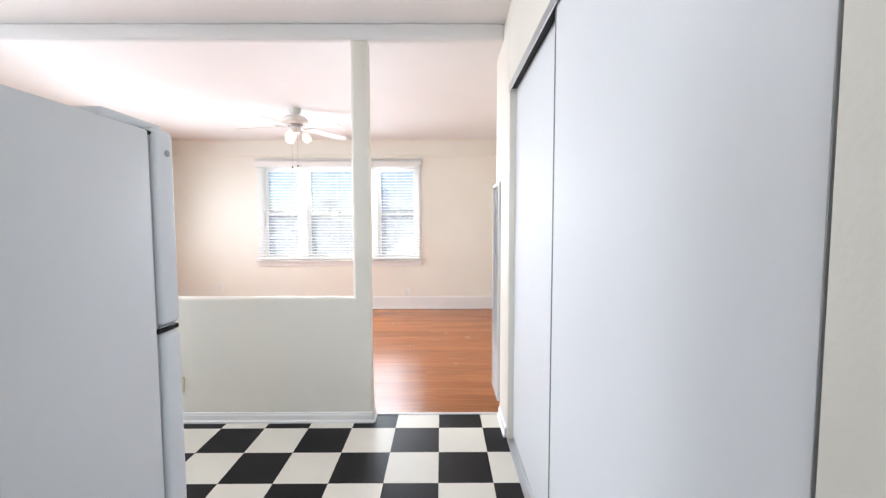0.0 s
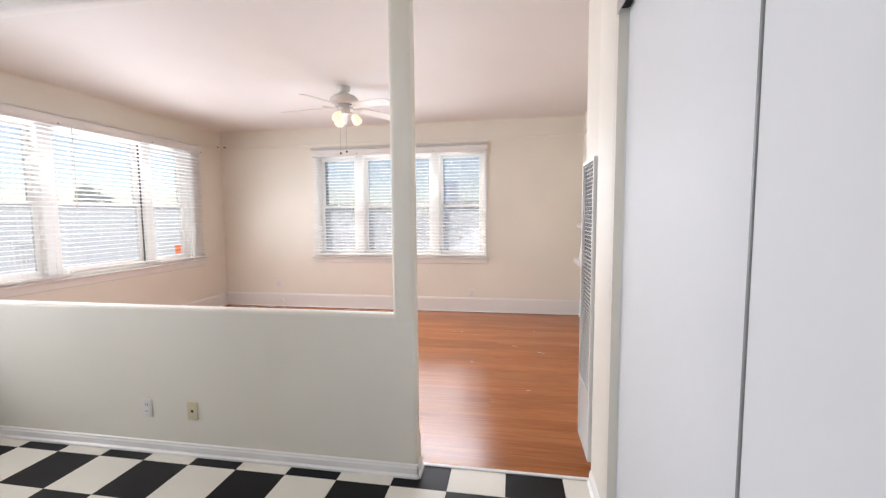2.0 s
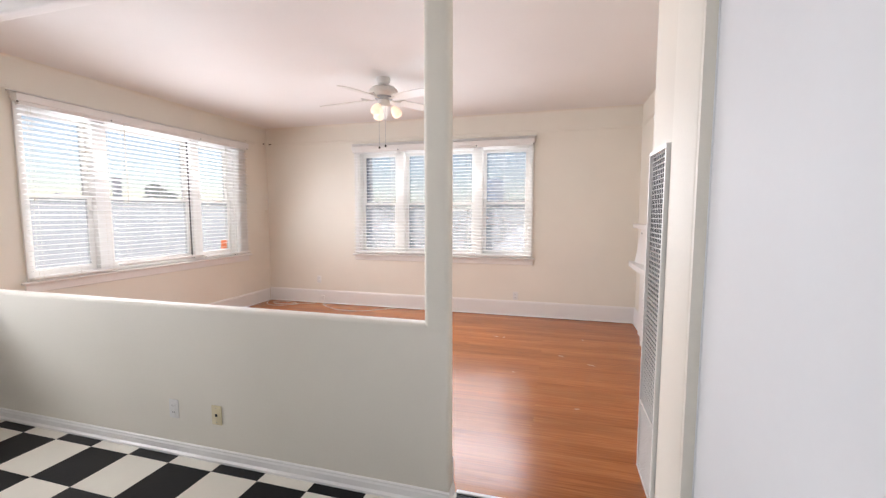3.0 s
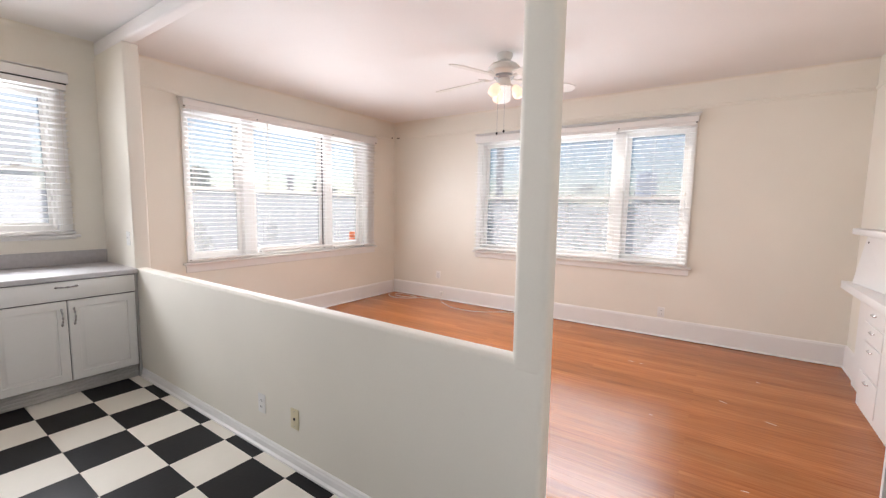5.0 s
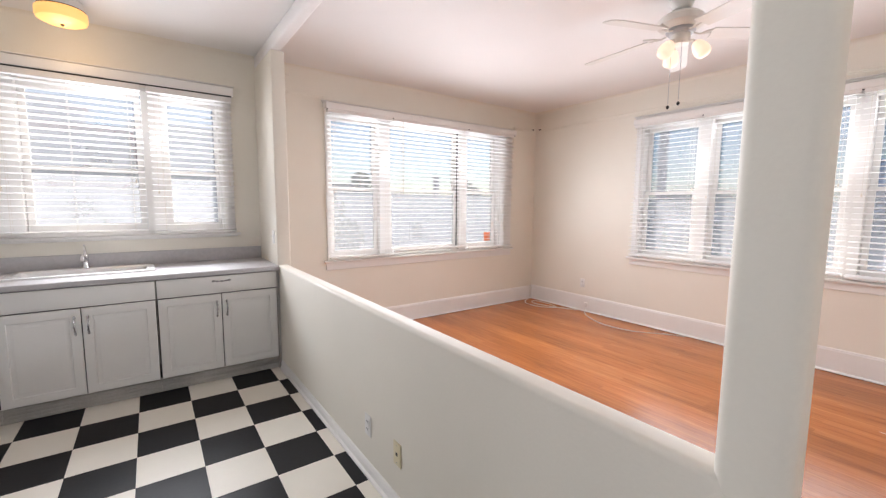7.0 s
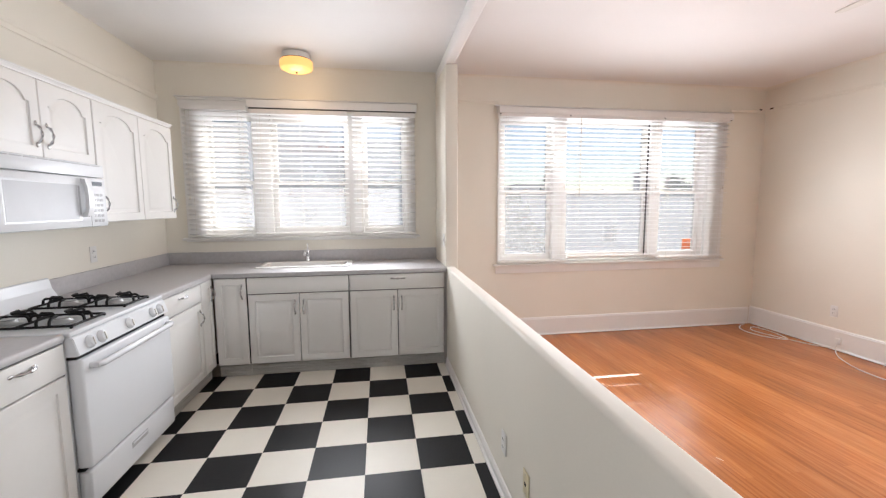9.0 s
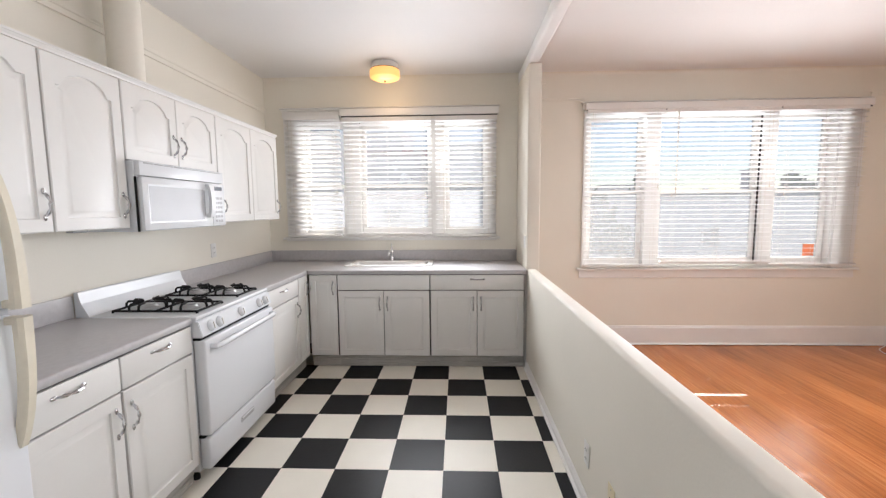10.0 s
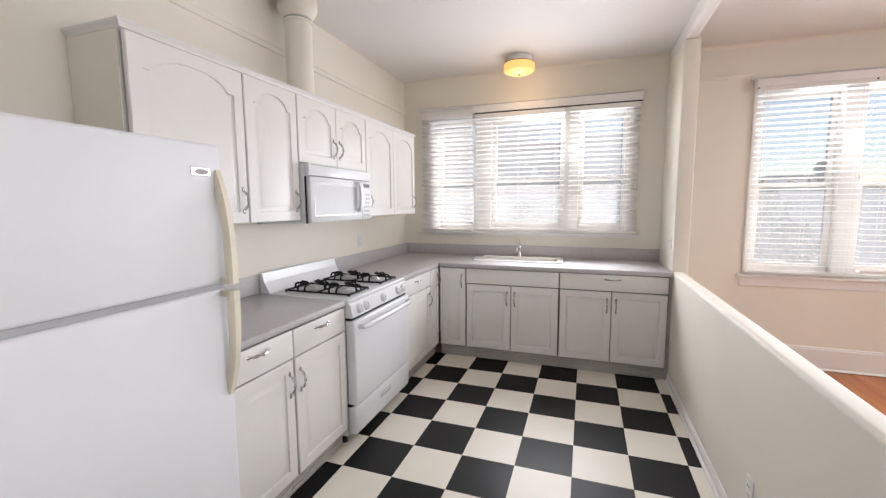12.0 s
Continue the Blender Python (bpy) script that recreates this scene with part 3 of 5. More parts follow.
# valance boards over the blinds
def valance(m, x0, x1, z0, z1, label):
    v = thing("blind_valance", label, "valance", "valances over the blinds", m)
    bm = box(x0, x1, 0.076, 0.088, z0, z1, 0.003)
    part("board", bm, TRIM, v)
    # dark strip puts the headrail's shadow line into colour
    part("rail_lip", box(x0 + 0.013, x1 - 0.013, 0.062, 0.0755, z0 - 0.009, z0 + 0.01), DARK, v, "dark strip painting the shadow line under the board", False)
    part("return_end", box(x0, x0 + 0.012, 0.024, 0.0758, z0, z1, 0.002), TRIM, v)
    part("return_end", box(x1 - 0.012, x1, 0.024, 0.0758, z0, z1, 0.002), TRIM, v)
    return v


valance(WEST_M, -2.70, -1.10, 2.385, 2.458, "white valance board over the kitchen blinds")
valance(WEST_M, -6.30, -3.555, 2.405, 2.472, "long white valance board over the blinds")
valance(NORTH_M, 0.31, 3.00, 2.37, 2.432, "long white valance board over the blinds")
part("sticker", box(5.86, 5.97, 0, 0.002, 0.93, 1.05), ORANGE, None)
st = bpy.data.objects["sticker"]
st.matrix_basis = Matrix.Translation((W - 0.076, 0, 0)) @ Matrix(((0, 1, 0, 0), (1, 0, 0, 0), (0, 0, 1, 0), (0, 0, 0, 1)))
tagged(st, "orange square sticker on the window pane", "sticker")


# ---- closet doors ----
def closet_door(y0, y1, x, label):
    d = thing("sliding_closet_door", label, "closet door", "sliding closet doors")
    part("panel", box(x, x + 0.018, y0 + 0.012, y1 - 0.010, 0.03, CLH - 0.03, 0.001), CLOSET, d)
    part("edge_frame", box(x - 0.002, x + 0.022, y0 + 0.006, y0 + 0.0115, 0.02, CLH - 0.02, 0.002), EDGE, d, "thin dull metal edge strip")
    part("edge_frame", box(x - 0.003, x + 0.022, y1 - 0.010, y1, 0.02, CLH - 0.02, 0.002), CLOSET if y1 > 2 else EDGE, d)
    part("bottom_rail", box(x - 0.003, x + 0.02, y0 + 0.024, y1 - 0.024, 0.012, 0.03, 0.002), ALU, d)
    return d


closet_door(CL0 + 0.004, 1.66, 0.462, "white flat sliding closet door with aluminium edges")
closet_door(1.60, CL1 + 0.002, 0.492, "white flat sliding closet door behind its neighbour")
tr = thing("closet_track", "dark metal top track of the closet doors", "track")
part("top_channel", box(0.452, 0.53, CL0, CL1, CLH - 0.028, CLH - 0.001), DARK, tr)
part("fascia", box(0.446, 0.4515, CL0, CL1, CLH - 0.05, CLH - 0.001, 0.001), ALU, tr)
tr2 = thing("floor_track", "low aluminium floor track of the closet doors", "track")
bm = box(0.45, 0.525, CL0, CL1, 0.0, 0.004)
for x in (0.452, 0.484, 0.518):
    box(x, x + 0.003, CL0, CL1, 0.004, 0.014, bm=bm)
part("rails", bm, ALU, tr2, "", False)


# ---- cabinets ----
def rings_door(w, h, arch, t=0.019, margin=0.055):
    """A routed door front. Local: x across, z up from the lower left corner, front at y = 0 towards -y."""
    bm = bmesh.new()
    n = 28 if arch else 2

    def loop(inset, y, arched):
        x0, x1, z0, z1 = inset, w - inset, inset, h - inset
        pts = [(x0, z0), (x1, z0)]
        rise = min(0.066, (x1 - x0) * 0.26) if arch and arched else 0.0
        for k in range(n + 1):
            u = k / n
            v = abs(2 * u - 1)
            if v < 0.70:
                drop = 0.52 * (1 - math.sqrt(1 - (v / 0.70) ** 2 * 0.75)) / 0.5
            else:
                w1 = min((v - 0.70) / 0.17, 1)
                drop = 0.52 + 0.48 * w1 * w1 * (3 - 2 * w1)
            pts.append((x1 + (x0 - x1) * u, z1 - rise * drop))
        return [bm.verts.new((x, y, z)) for x, z in pts]

    seq = [loop(0, t, 0), loop(0, 0.004, 0), loop(0.004, 0, 0), loop(margin, 0, 1), loop(margin + 0.003, 0.008, 1), loop(margin + 0.010, 0.009, 1), loop(margin + 0.030, 0.0012, 1), loop(margin + 0.033, 0.0008, 1)]
    for a, b in zip(seq, seq[1:]):
        m = len(a)
        for k in range(m):
            bm.faces.new((a[k], a[(k + 1) % m], b[(k + 1) % m], b[k]))
    bm.faces.new(seq[-1])
    bm.faces.new(seq[0][::-1])
    return bm


def pull(length=0.10):
    """A bow pull with rosette ends, along x, standing out towards -y."""
    h = length / 2
    pts = []
    for k in range(13):
        u = k / 12 * 2 - 1
        pts.append((u * h, -0.026 * (1 - abs(u) ** 2.4) - 0.003, 0))
    rad = [0.0055 + 0.0022 * math.cos((k / 12 * 2 - 1) * math.pi * 3) for k in range(13)]
    bm = tube(pts, rad, 8)
    for u in (-1, 1):
        r = bmesh.ops.create_uvsphere(bm, u_segments=10, v_segments=6, radius=1)
        bmesh.ops.transform(bm, verts=r["verts"], matrix=Matrix.LocRotScale((u * (h + 0.004), -0.002, 0), None, (0.014, 0.005, 0.008)))
    return bm


PULL_ME = mesh_of("handle", pull(), PEWTER, True)


def put_front(parent, name, x, z, w, h, handle, arch=False, flat=False):
    """A door or drawer front on a cabinet whose front is at local y = 0; handle: (x, z, upright) within it, or None."""
    bm = box(0, w, 0, 0.019, 0, h, 0.004, 2) if flat else rings_door(w, h, arch)
    f = part(name, move(bm, Matrix.Translation((x, -0.019, z))), CAB, parent)
    if handle:
        hx, hz, up = handle
        m = Matrix.Translation((x + hx, -0.0195, z + hz)) @ Matrix.Rotation(radians(90 if up else 0), 4, "Y")
        g = piece("handle", PULL_ME, m, f)
        tagged(g, "polished chrome bow handle")
    return f


GAP = 0.0035


def base_unit(m, w, label, doors, drawer=True, depth=0.585, hinge=None, drawer_handle=True):
    """Base cabinet; local x across from the left end seen from the front, y back to the wall, z up."""
    c = thing("base_cabinet", label, "cabinet", "kitchen base cabinets", m)
    part("body", box(0.001, w - 0.001, 0.016, depth, 0.105, 0.866, 0.001), CAB, c)
    # dark sheet over the white body colours the shade between fronts
    part("reveal", box(0.0015, w - 0.0015, 0.0125, 0.0158, 0.112, 0.862), DARK, c, "dark panel painting the shade in the door gaps", False)
    tk = box(0.0, w, 0.035, 0.05, 0.0, 0.103)
    for k in range(4):
        box(0.0, w, 0.0265 - 0.0015 * (k % 2), 0.035, 0.004 + k * 0.024, 0.024 + k * 0.024, 0.003, bm=tk)
    part("toe_kick", tk, TOEKICK, c, "grey vinyl toe kick", False)
    z0, zd, z1 = 0.118, 0.716, 0.860
    if drawer:
        put_front(c, "drawer_front", GAP, zd + 0.008, w - 2 * GAP, z1 - zd - 0.008, (w / 2, 0.098, False) if drawer_handle else None, flat=True)
    top = zd if drawer else z1
    gap = GAP * 1.7
    dw = (w - gap * (doors + 1)) / doors
    for k in range(doors):
        side = hinge or ("l" if k == 0 else "r")
        hx = dw - 0.032 if side == "l" else 0.032
        put_front(c, "door", gap + k * (dw + gap), z0, dw, top - z0, (hx, top - z0 - 0.115, True))
    return c


FY = 0.905
FX = -3.915


def south(x_right_end):
    """Front faces +y: local x runs along -x from the given east end."""
    return Matrix.Translation((x_right_end, FY - 0.0, 0)) @ Matrix.Rotation(radians(180), 4, "Z")


def westrun(y0):
    """Front faces +x: local x runs along +y."""
    return Matrix.Translation((FX, y0, 0)) @ Matrix.Rotation(radians(90), 4, "Z")


base_unit(south(-1.40), 0.449, "white raised-panel base cabinet beside the refrigerator", 1, hinge="l")
base_unit(south(-1.850), 0.445, "white raised-panel base cabinet beside the stove", 1, hinge="r")
base_unit(south(-3.085), 0.605, "white base cabinet with drawer beyond the stove", 1, hinge="l")
base_unit(south(-3.691), 0.222, "narrow white corner cabinet front without drawer", 1, drawer=False, hinge="l")
base_unit(westrun(0.935), 0.26, "narrow white corner cabinet with one tall door", 1, drawer=False, hinge="l", depth=0.60)
base_unit(westrun(1.196), 0.838, "white sink cabinet with false drawer front and two doors", 2, depth=0.60, drawer_handle=False)
base_unit(westrun(2.035), 0.842, "white base cabinet with wide drawer and two doors", 2, depth=0.60)
setting("filler_strip", box(FX - 0.1, FX + 0.004, 2.879, 2.8965, 0.0, 0.866), TOEKICK, "dark gap strip between cabinet and wall", "trim")


def upper_unit(x_east, w, z0, z1, label, doors, hinges):
    m = Matrix.Translation((x_east, S + 0.296, 0)) @ Matrix.Rotation(radians(180), 4, "Z")
    c = thing("wall_cabinet", label, "cabinet", "kitchen wall cabinets", m)
    part("body", box(0.001, w - 0.001, 0.010, 0.294, z0, z1, 0.001), CAB, c)
    # grey sheet colours in the softer shade between the upper doors
    part("reveal", box(0.0015, w - 0.0015, 0.0065, 0.0098, z0 + 0.004, z1 - 0.012), TOEKICK, c, "grey panel painting the shade in the door gaps", False)
    dw = (w - GAP * (doors + 1)) / doors
    for k in range(doors):
        hx = dw - 0.034 if hinges[k] == "l" else 0.034
        put_front(c, "door", GAP + k * (dw + GAP), z0 + 0.002, dw, z1 - z0 - 0.012, (hx, 0.115, True), arch=True)
    return c


UZ0, UZ1 = 1.362, 2.115
upper_unit(-1.40, 0.553, UZ0, UZ1, "white wall cabinet with wide arched door above the refrigerator", 1, "l")
upper_unit(-1.954, 0.398, UZ0, UZ1, "white wall cabinet with one arched door", 1, "l")
upper_unit(-2.353, 0.798, 1.71, UZ1, "short white double wall cabinet over the microwave", 2, "lr")
upper_unit(-3.152, 0.96, UZ0, UZ1, "white double wall cabinet with arched doors", 2, "rl")
cr = thing("crown_moulding", "thin white crown moulding along the wall cabinets", "moulding")
prof = [(0, 0), (0.007, 0), (0.010, 0.008), (0.017, 0.017), (0.021, 0.020), (0.022, 0.028), (0, 0.028)]
bm = bmesh.new()
path = [(-4.112, S + 0.002), (-4.112, S + 0.299), (-1.40, S + 0.299), (-1.40, S + 0.002)]
outs = [(-1, 0), (-1, 1), (1, 1), (1, 0)]
rows = [[bm.verts.new((px + ox * u, py + oy * u, UZ1 - 0.004 + v)) for u, v in prof] for (px, py), (ox, oy) in zip(path, outs)]
for a, b in zip(rows, rows[1:]):
    for k in range(len(prof)):
        bm.faces.new((a[k], a[(k + 1) % len(prof)], b[(k + 1) % len(prof)], b[k]))
bm.faces.new(rows[0][::-1])
bm.faces.new(rows[-1])
part("moulding", bm, CAB, cr, "", False)
part("side_panel", box(-1.399, -1.394, S + 0.002, S + 0.28, UZ0 + 0.001, UZ1 - 0.005), WALL, cr, "cream cabinet end panel", False)
hk = thing("cabinet_hook", "small dark metal hook under the wall cabinet", "hook")
part("bracket", box(-2.19, -2.11, S + 0.2, S + 0.24, UZ0 - 0.012, UZ0 - 0.001, 0.003), GREYP, hk)

# ---- worktop with backsplash ----
CT0, CT1 = 0.868, 0.904
wt = thing("worktop", "grey laminate worktop with upstand, L-shaped round the corner", "worktop")
part("slab", box(-2.296, -1.402, S + 0.002, 0.932, CT0, CT1, 0.012, 3), COUNTER, wt)
SX0, SX1, SY0, SY1 = -4.50, -4.13, 1.21, 2.02
# built from butted slabs round the sink cut-out
def slab(x0, x1, y0, y1):
    part("slab", box(x0, x1, y0, y1, CT0, CT1, 0.0), COUNTER, wt, "", False)
slab(-3.9, -3.083, S + 0.002, 0.918)
slab(W + 0.002, -3.9, S + 0.002, SY0)
slab(W + 0.002, SX0, SY0, SY1)
slab(SX1, -3.9, SY0, SY1)
slab(W + 0.002, -3.9, SY1, 2.8965)


def nosing(x0, x1, y0, y1):
    part("front_edge", box(x0, x1, y0, y1, CT0 - 0.002, CT1 + 0.0005, 0.006, 3), COUNTER, wt)


nosing(-3.888, -3.083, 0.918, 0.933)
nosing(-3.9, -3.885, 0.934, 2.8965)
part("upstand", box(-2.296, -1.402, S + 0.001, S + 0.02, CT1, 1.018, 0.005, 2), COUNTER, wt)
part("upstand", box(W + 0.02, -3.085, S + 0.001, S + 0.02, CT1, 1.018, 0.005, 2), COUNTER, wt)
part("upstand", box(W + 0.001, W + 0.02, S + 0.001, 2.8965, CT1, 1.018, 0.005, 2), COUNTER, wt)

# ---- sink and tap ----
sk = thing("kitchen_sink", "white enamelled drop-in sink in the worktop", "sink")
bm = bmesh.new()
def sloop(i, z, r=0.04):
    x0, x1, y0, y1 = SX0 - 0.02 + i, SX1 + 0.02 - i, SY0 - 0.02 + i, SY1 + 0.02 - i
    pts = []
    for cx, cy, a in ((x1 - r, y1 - r, 0), (x0 + r, y1 - r, 90), (x0 + r, y0 + r, 180), (x1 - r, y0 + r, 270)):
        for k in range(5):
            t = radians(a + k * 22.5)
            pts.append(bm.verts.new((cx + r * math.cos(t), cy + r * math.sin(t), z)))
    return pts
lo = [sloop(0, CT1 + 0.001), sloop(0.003, CT1 + 0.012), sloop(0.012, CT1 + 0.015), sloop(0.05, CT1 + 0.013), sloop(0.06, CT1 + 0.002), sloop(0.07, CT1 - 0.15), sloop(0.10, CT1 - 0.175)]
for a, b in zip(lo, lo[1:]):
    for k in range(len(a)):
        bm.faces.new((a[k], a[(k + 1) % len(a)], b[(k + 1) % len(a)], b[k]))
bm.faces.new(lo[-1])
part("basin", bm, SINKM, sk)
tp = thing("kitchen_tap", "chrome single-lever kitchen tap behind the sink", "tap", "", pose(W + 0.085, 1.60, CT1 + 0.001))
part("deck_plate", lathe([(0.001, 0), (0.05, 0), (0.05, 0.006), (0.03, 0.012), (0.001, 0.012)], 20), CHROME, tp)
bpy.data.objects[tp.children[0].name].scale = (0.6, 2.3, 1)
part("column", lathe([(0.026, 0.01), (0.022, 0.03), (0.02, 0.09), (0.023, 0.11), (0.018, 0.125)], 16), CHROME, tp)
part("spout", tube([(0.01, 0, 0.07), (0.06, 0, 0.10), (0.12, 0, 0.115), (0.17, 0, 0.105), (0.18, 0, 0.085)], [0.014, 0.013, 0.012, 0.012, 0.012], 10), CHROME, tp)
part("lever", tube([(0, 0, 0.12), (-0.01, 0, 0.145), (0.01, 0.0, 0.19)], [0.012, 0.010, 0.006], 8), CHROME, tp)

# ---- stove ----
SXE, SXW = -2.300, -3.079
sv = thing("gas_stove", "white freestanding gas range with black grates", "stove", "", Matrix.Translation((SXE, 0.945, 0)) @ Matrix.Rotation(radians(180), 4, "Z"))
sw = SXE - SXW
part("body", box(0.0, sw, 0.03, 0.63, 0.06, 0.884, 0.004), ENAMEL, sv)
for x in (0.04, sw - 0.04):
    for y in (0.08, 0.58):
        part("foot", lathe([(0.018, 0), (0.018, 0.02), (0.012, 0.03), (0.012, 0.07)], 10, (x, y, 0)), BLACK, sv)
ck = box(-0.004, sw + 0.004, -0.005, 0.63, 0.884, 0.907, 0.008, 3)
part("cooktop", ck, ENAMEL, sv)
bg = bmesh.new()
pts = [(0.56, 0.906), (0.60, 0.975), (0.612, 1.030), (0.62, 1.036), (0.634, 1.031), (0.634, 0.89), (0.56, 0.89)]
ra = [bg.verts.new((0.0, y, z)) for y, z in pts]
rb = [bg.verts.new((sw, y, z)) for y, z in pts]
for k in range(len(pts)):
    bg.faces.new((ra[k], ra[(k + 1) % len(pts)], rb[(k + 1) % len(pts)], rb[k]))
bg.faces.new(ra)
bg.faces.new(rb[::-1])
part("backguard", bg, ENAMEL, sv, "white sloping back panel", False)
for k in range(3):
    part("vent_slot", box(sw * 0.30 + k * 0.05, sw * 0.30 + k * 0.05 + 0.11, 0.545 - k * 0.006, 0.549 - k * 0.006, 0.9075, 0.9085), BLACK, sv, "", False)
# control panel
cp = bmesh.new()
pts = [(0.0, 0.8835), (-0.012, 0.876), (-0.032, 0.800), (-0.02, 0.794), (0.03, 0.794), (0.03, 0.8835)]
ra = [cp.verts.new((0.0, y, z)) for y, z in pts]
rb = [cp.verts.new((sw, y, z)) for y, z in pts]
for k in range(len(pts)):
    cp.faces.new((ra[k], ra[(k + 1) % len(pts)], rb[(k + 1) % len(pts)], rb[k]))
cp.faces.new(ra)
cp.faces.new(rb[::-1])
bmesh.ops.bevel(cp, geom=cp.edges[:], offset=0.003, segments=2, affect="EDGES")
panel = part("control_panel", cp, ENAMEL, sv)
slope = math.atan2(0.020, 0.080)
for x in (0.085, 0.165, sw / 2, sw - 0.165, sw - 0.085):
    m = Matrix.Translation((x, -0.0225, 0.838)) @ Matrix.Rotation(radians(90) - slope, 4, "X")
    kn = part("knob", lathe([(0.030, 0.0), (0.030, 0.005), (0.027, 0.009), (0.022, 0.018), (0.019, 0.020), (0.001, 0.020)], 24), ENAMEL, panel, "white plastic burner knob")
    kn.matrix_basis = m
    grip = part("grip", box(-0.004, 0.004, -0.018, 0.018, 0.019, 0.026, 0.002), PLATE_W, panel)
    grip.matrix_basis = m
part("lettering", box(sw - 0.115, sw - 0.055, -0.0325, -0.0300, 0.812, 0.817), GREYP, panel, "small unreadable grey maker's mark", False)
part("panel_gap", box(0.01, sw - 0.01, -0.012, 0.029, 0.778, 0.7935), BLACK, sv, "", False)
# oven door
od = part("oven_door", box(0.004, sw - 0.004, -0.038, 0.028, 0.262, 0.778, 0.012, 3), ENAMEL, sv)
hb2 = [(0.05, -0.038, 0.738), (0.055, -0.070, 0.738), (0.08, -0.078, 0.738), (sw - 0.08, -0.078, 0.738), (sw - 0.055, -0.070, 0.738), (sw - 0.05, -0.038, 0.738)]
part("door_handle", tube(hb2, [0.014, 0.015, 0.015, 0.015, 0.015, 0.014], 10), ENAMEL, od)
part("door_gap", box(0.006, sw - 0.006, 0.0, 0.029, 0.248, 0.2615), BLACK, sv, "", False)
dr = part("storage_drawer", box(0.004, sw - 0.004, -0.028, 0.028, 0.075, 0.247, 0.012, 3), ENAMEL, sv)
part("finger_slot", box(sw / 2 - 0.075, sw / 2 + 0.075, -0.0295, -0.027, 0.168, 0.202, 0.001), GREYP, dr, "recessed finger slot", False)
part("slot_lip", box(sw / 2 - 0.07, sw / 2 + 0.07, -0.036, -0.028, 0.19, 0.198, 0.003, 2), ENAMEL, dr)


def grate(cx, cy, w, d):
    """A wire grate over two burners: a low frame and raised fingers bent in towards each flame."""
    bm = bmesh.new()
    lo, hi, rad = 0.918, 0.951, 0.0066
    c = [(cx - w / 2, cy - d / 2), (cx + w / 2, cy - d / 2), (cx + w / 2, cy + d / 2), (cx - w / 2, cy + d / 2)]
    for (ax, ay), (bx, by) in zip(c, c[1:] + c[:1]):
        tube([(ax, ay, lo), (bx, by, lo)], rad, 6, bm)
    tube([(cx - w / 2, cy, lo), (cx + w / 2, cy, lo)], rad, 6, bm)
    for ax, ay in c:
        tube([(ax, ay, lo), (ax, ay, 0.9075)], rad, 6, bm)
    for sy in (-1, 1):
        by = cy + sy * d / 4
        for dx, dy in ((1, 0), (0, 1), (-1, 0), (0, -1)):
            reach = w / 2 if dx else d / 4
            px, py = -dy * 0.026, dx * 0.026
            for q in (-1, 1):
                tube([(cx + dx * reach + q * px, by + dy * reach + q * py, lo), (cx + dx * (reach - 0.004) + q * px, by + dy * (reach - 0.004) + q * py, hi - 0.01),
                      (cx + dx * (reach - 0.014) + q * px, by + dy * (reach - 0.014) + q * py, hi), (cx + dx * 0.05 + q * px * 0.6, by + dy * 0.05 + q * py * 0.6, hi),
                      (cx + dx * 0.036, by + dy * 0.036, hi - 0.002)], rad, 6, bm)
    return bm


for cx in (0.19, sw - 0.19):
    g = part("grate", grate(cx, 0.27, 0.23, 0.46), BLACK, sv, "black enamelled double burner grate")
    for cy in (0.155, 0.385):
        bn = part("burner", lathe([(0.058, 0.908), (0.062, 0.912), (0.045, 0.915), (0.040, 0.920), (0.036, 0.928), (0.001, 0.930)], 20, (cx, cy, 0)), ALU, sv, "dull metal gas burner")
        part("burner_cap", lathe([(0.03, 0.9295), (0.031, 0.934), (0.001, 0.936)], 16, (cx, cy, 0)), GREYP, bn)

# ---- microwave ----
MX, MZ0, MZ1 = -2.358, 1.342, 1.706
mw = thing("microwave", "white over-the-range microwave under a short cabinet", "microwave", "", Matrix.Translation((MX, 0.655, 0)) @ Matrix.Rotation(radians(180), 4, "Z"))
mwid = 0.745
part("body", box(0, mwid, 0.02, 0.36, MZ0, MZ1, 0.004), ENAMEL, mw)
vg = part("vent_panel", box(0, mwid, -0.012, 0.02, MZ1 - 0.075, MZ1, 0.006, 2), ENAMEL, mw)
for k in range(9):
    part("louvre", box(0.03 + k * 0.077, 0.095 + k * 0.077, -0.0135, -0.010, MZ1 - 0.012, MZ1 - 0.006), GREYP, vg, "", False)
md = part("door", box(0.006, mwid - 0.145, -0.016, 0.019, MZ0 + 0.004, MZ1 - 0.08, 0.006, 2), ENAMEL, mw)
part("door_window", box(0.05, mwid - 0.240, -0.0175, -0.0155, MZ0 + 0.05, MZ1 - 0.125, 0.001), MWGLASS, md, "pale grey door window", False)
part("window_surround", box(0.04, mwid - 0.217, -0.0166, -0.0150, MZ0 + 0.04, MZ1 - 0.115, 0.001), ENAMEL, md, "", False)
hd = bmesh.new()
hz0m, hz1m = MZ0 + 0.062, MZ1 - 0.088
prof = [(-0.014, hz0m), (-0.040, hz0m + 0.004), (-0.052, hz0m + 0.05), (-0.055, (hz0m + hz1m) / 2), (-0.052, hz1m - 0.05), (-0.040, hz1m - 0.004), (-0.014, hz1m), (-0.014, hz1m - 0.02), (-0.030, hz1m - 0.03), (-0.036, (hz0m + hz1m) / 2), (-0.030, hz0m + 0.03), (-0.014, hz0m + 0.02)]
sides = [[hd.verts.new((mwid - 0.214 + dx, py, pz)) for py, pz in prof] for dx in (0.0, 0.044)]
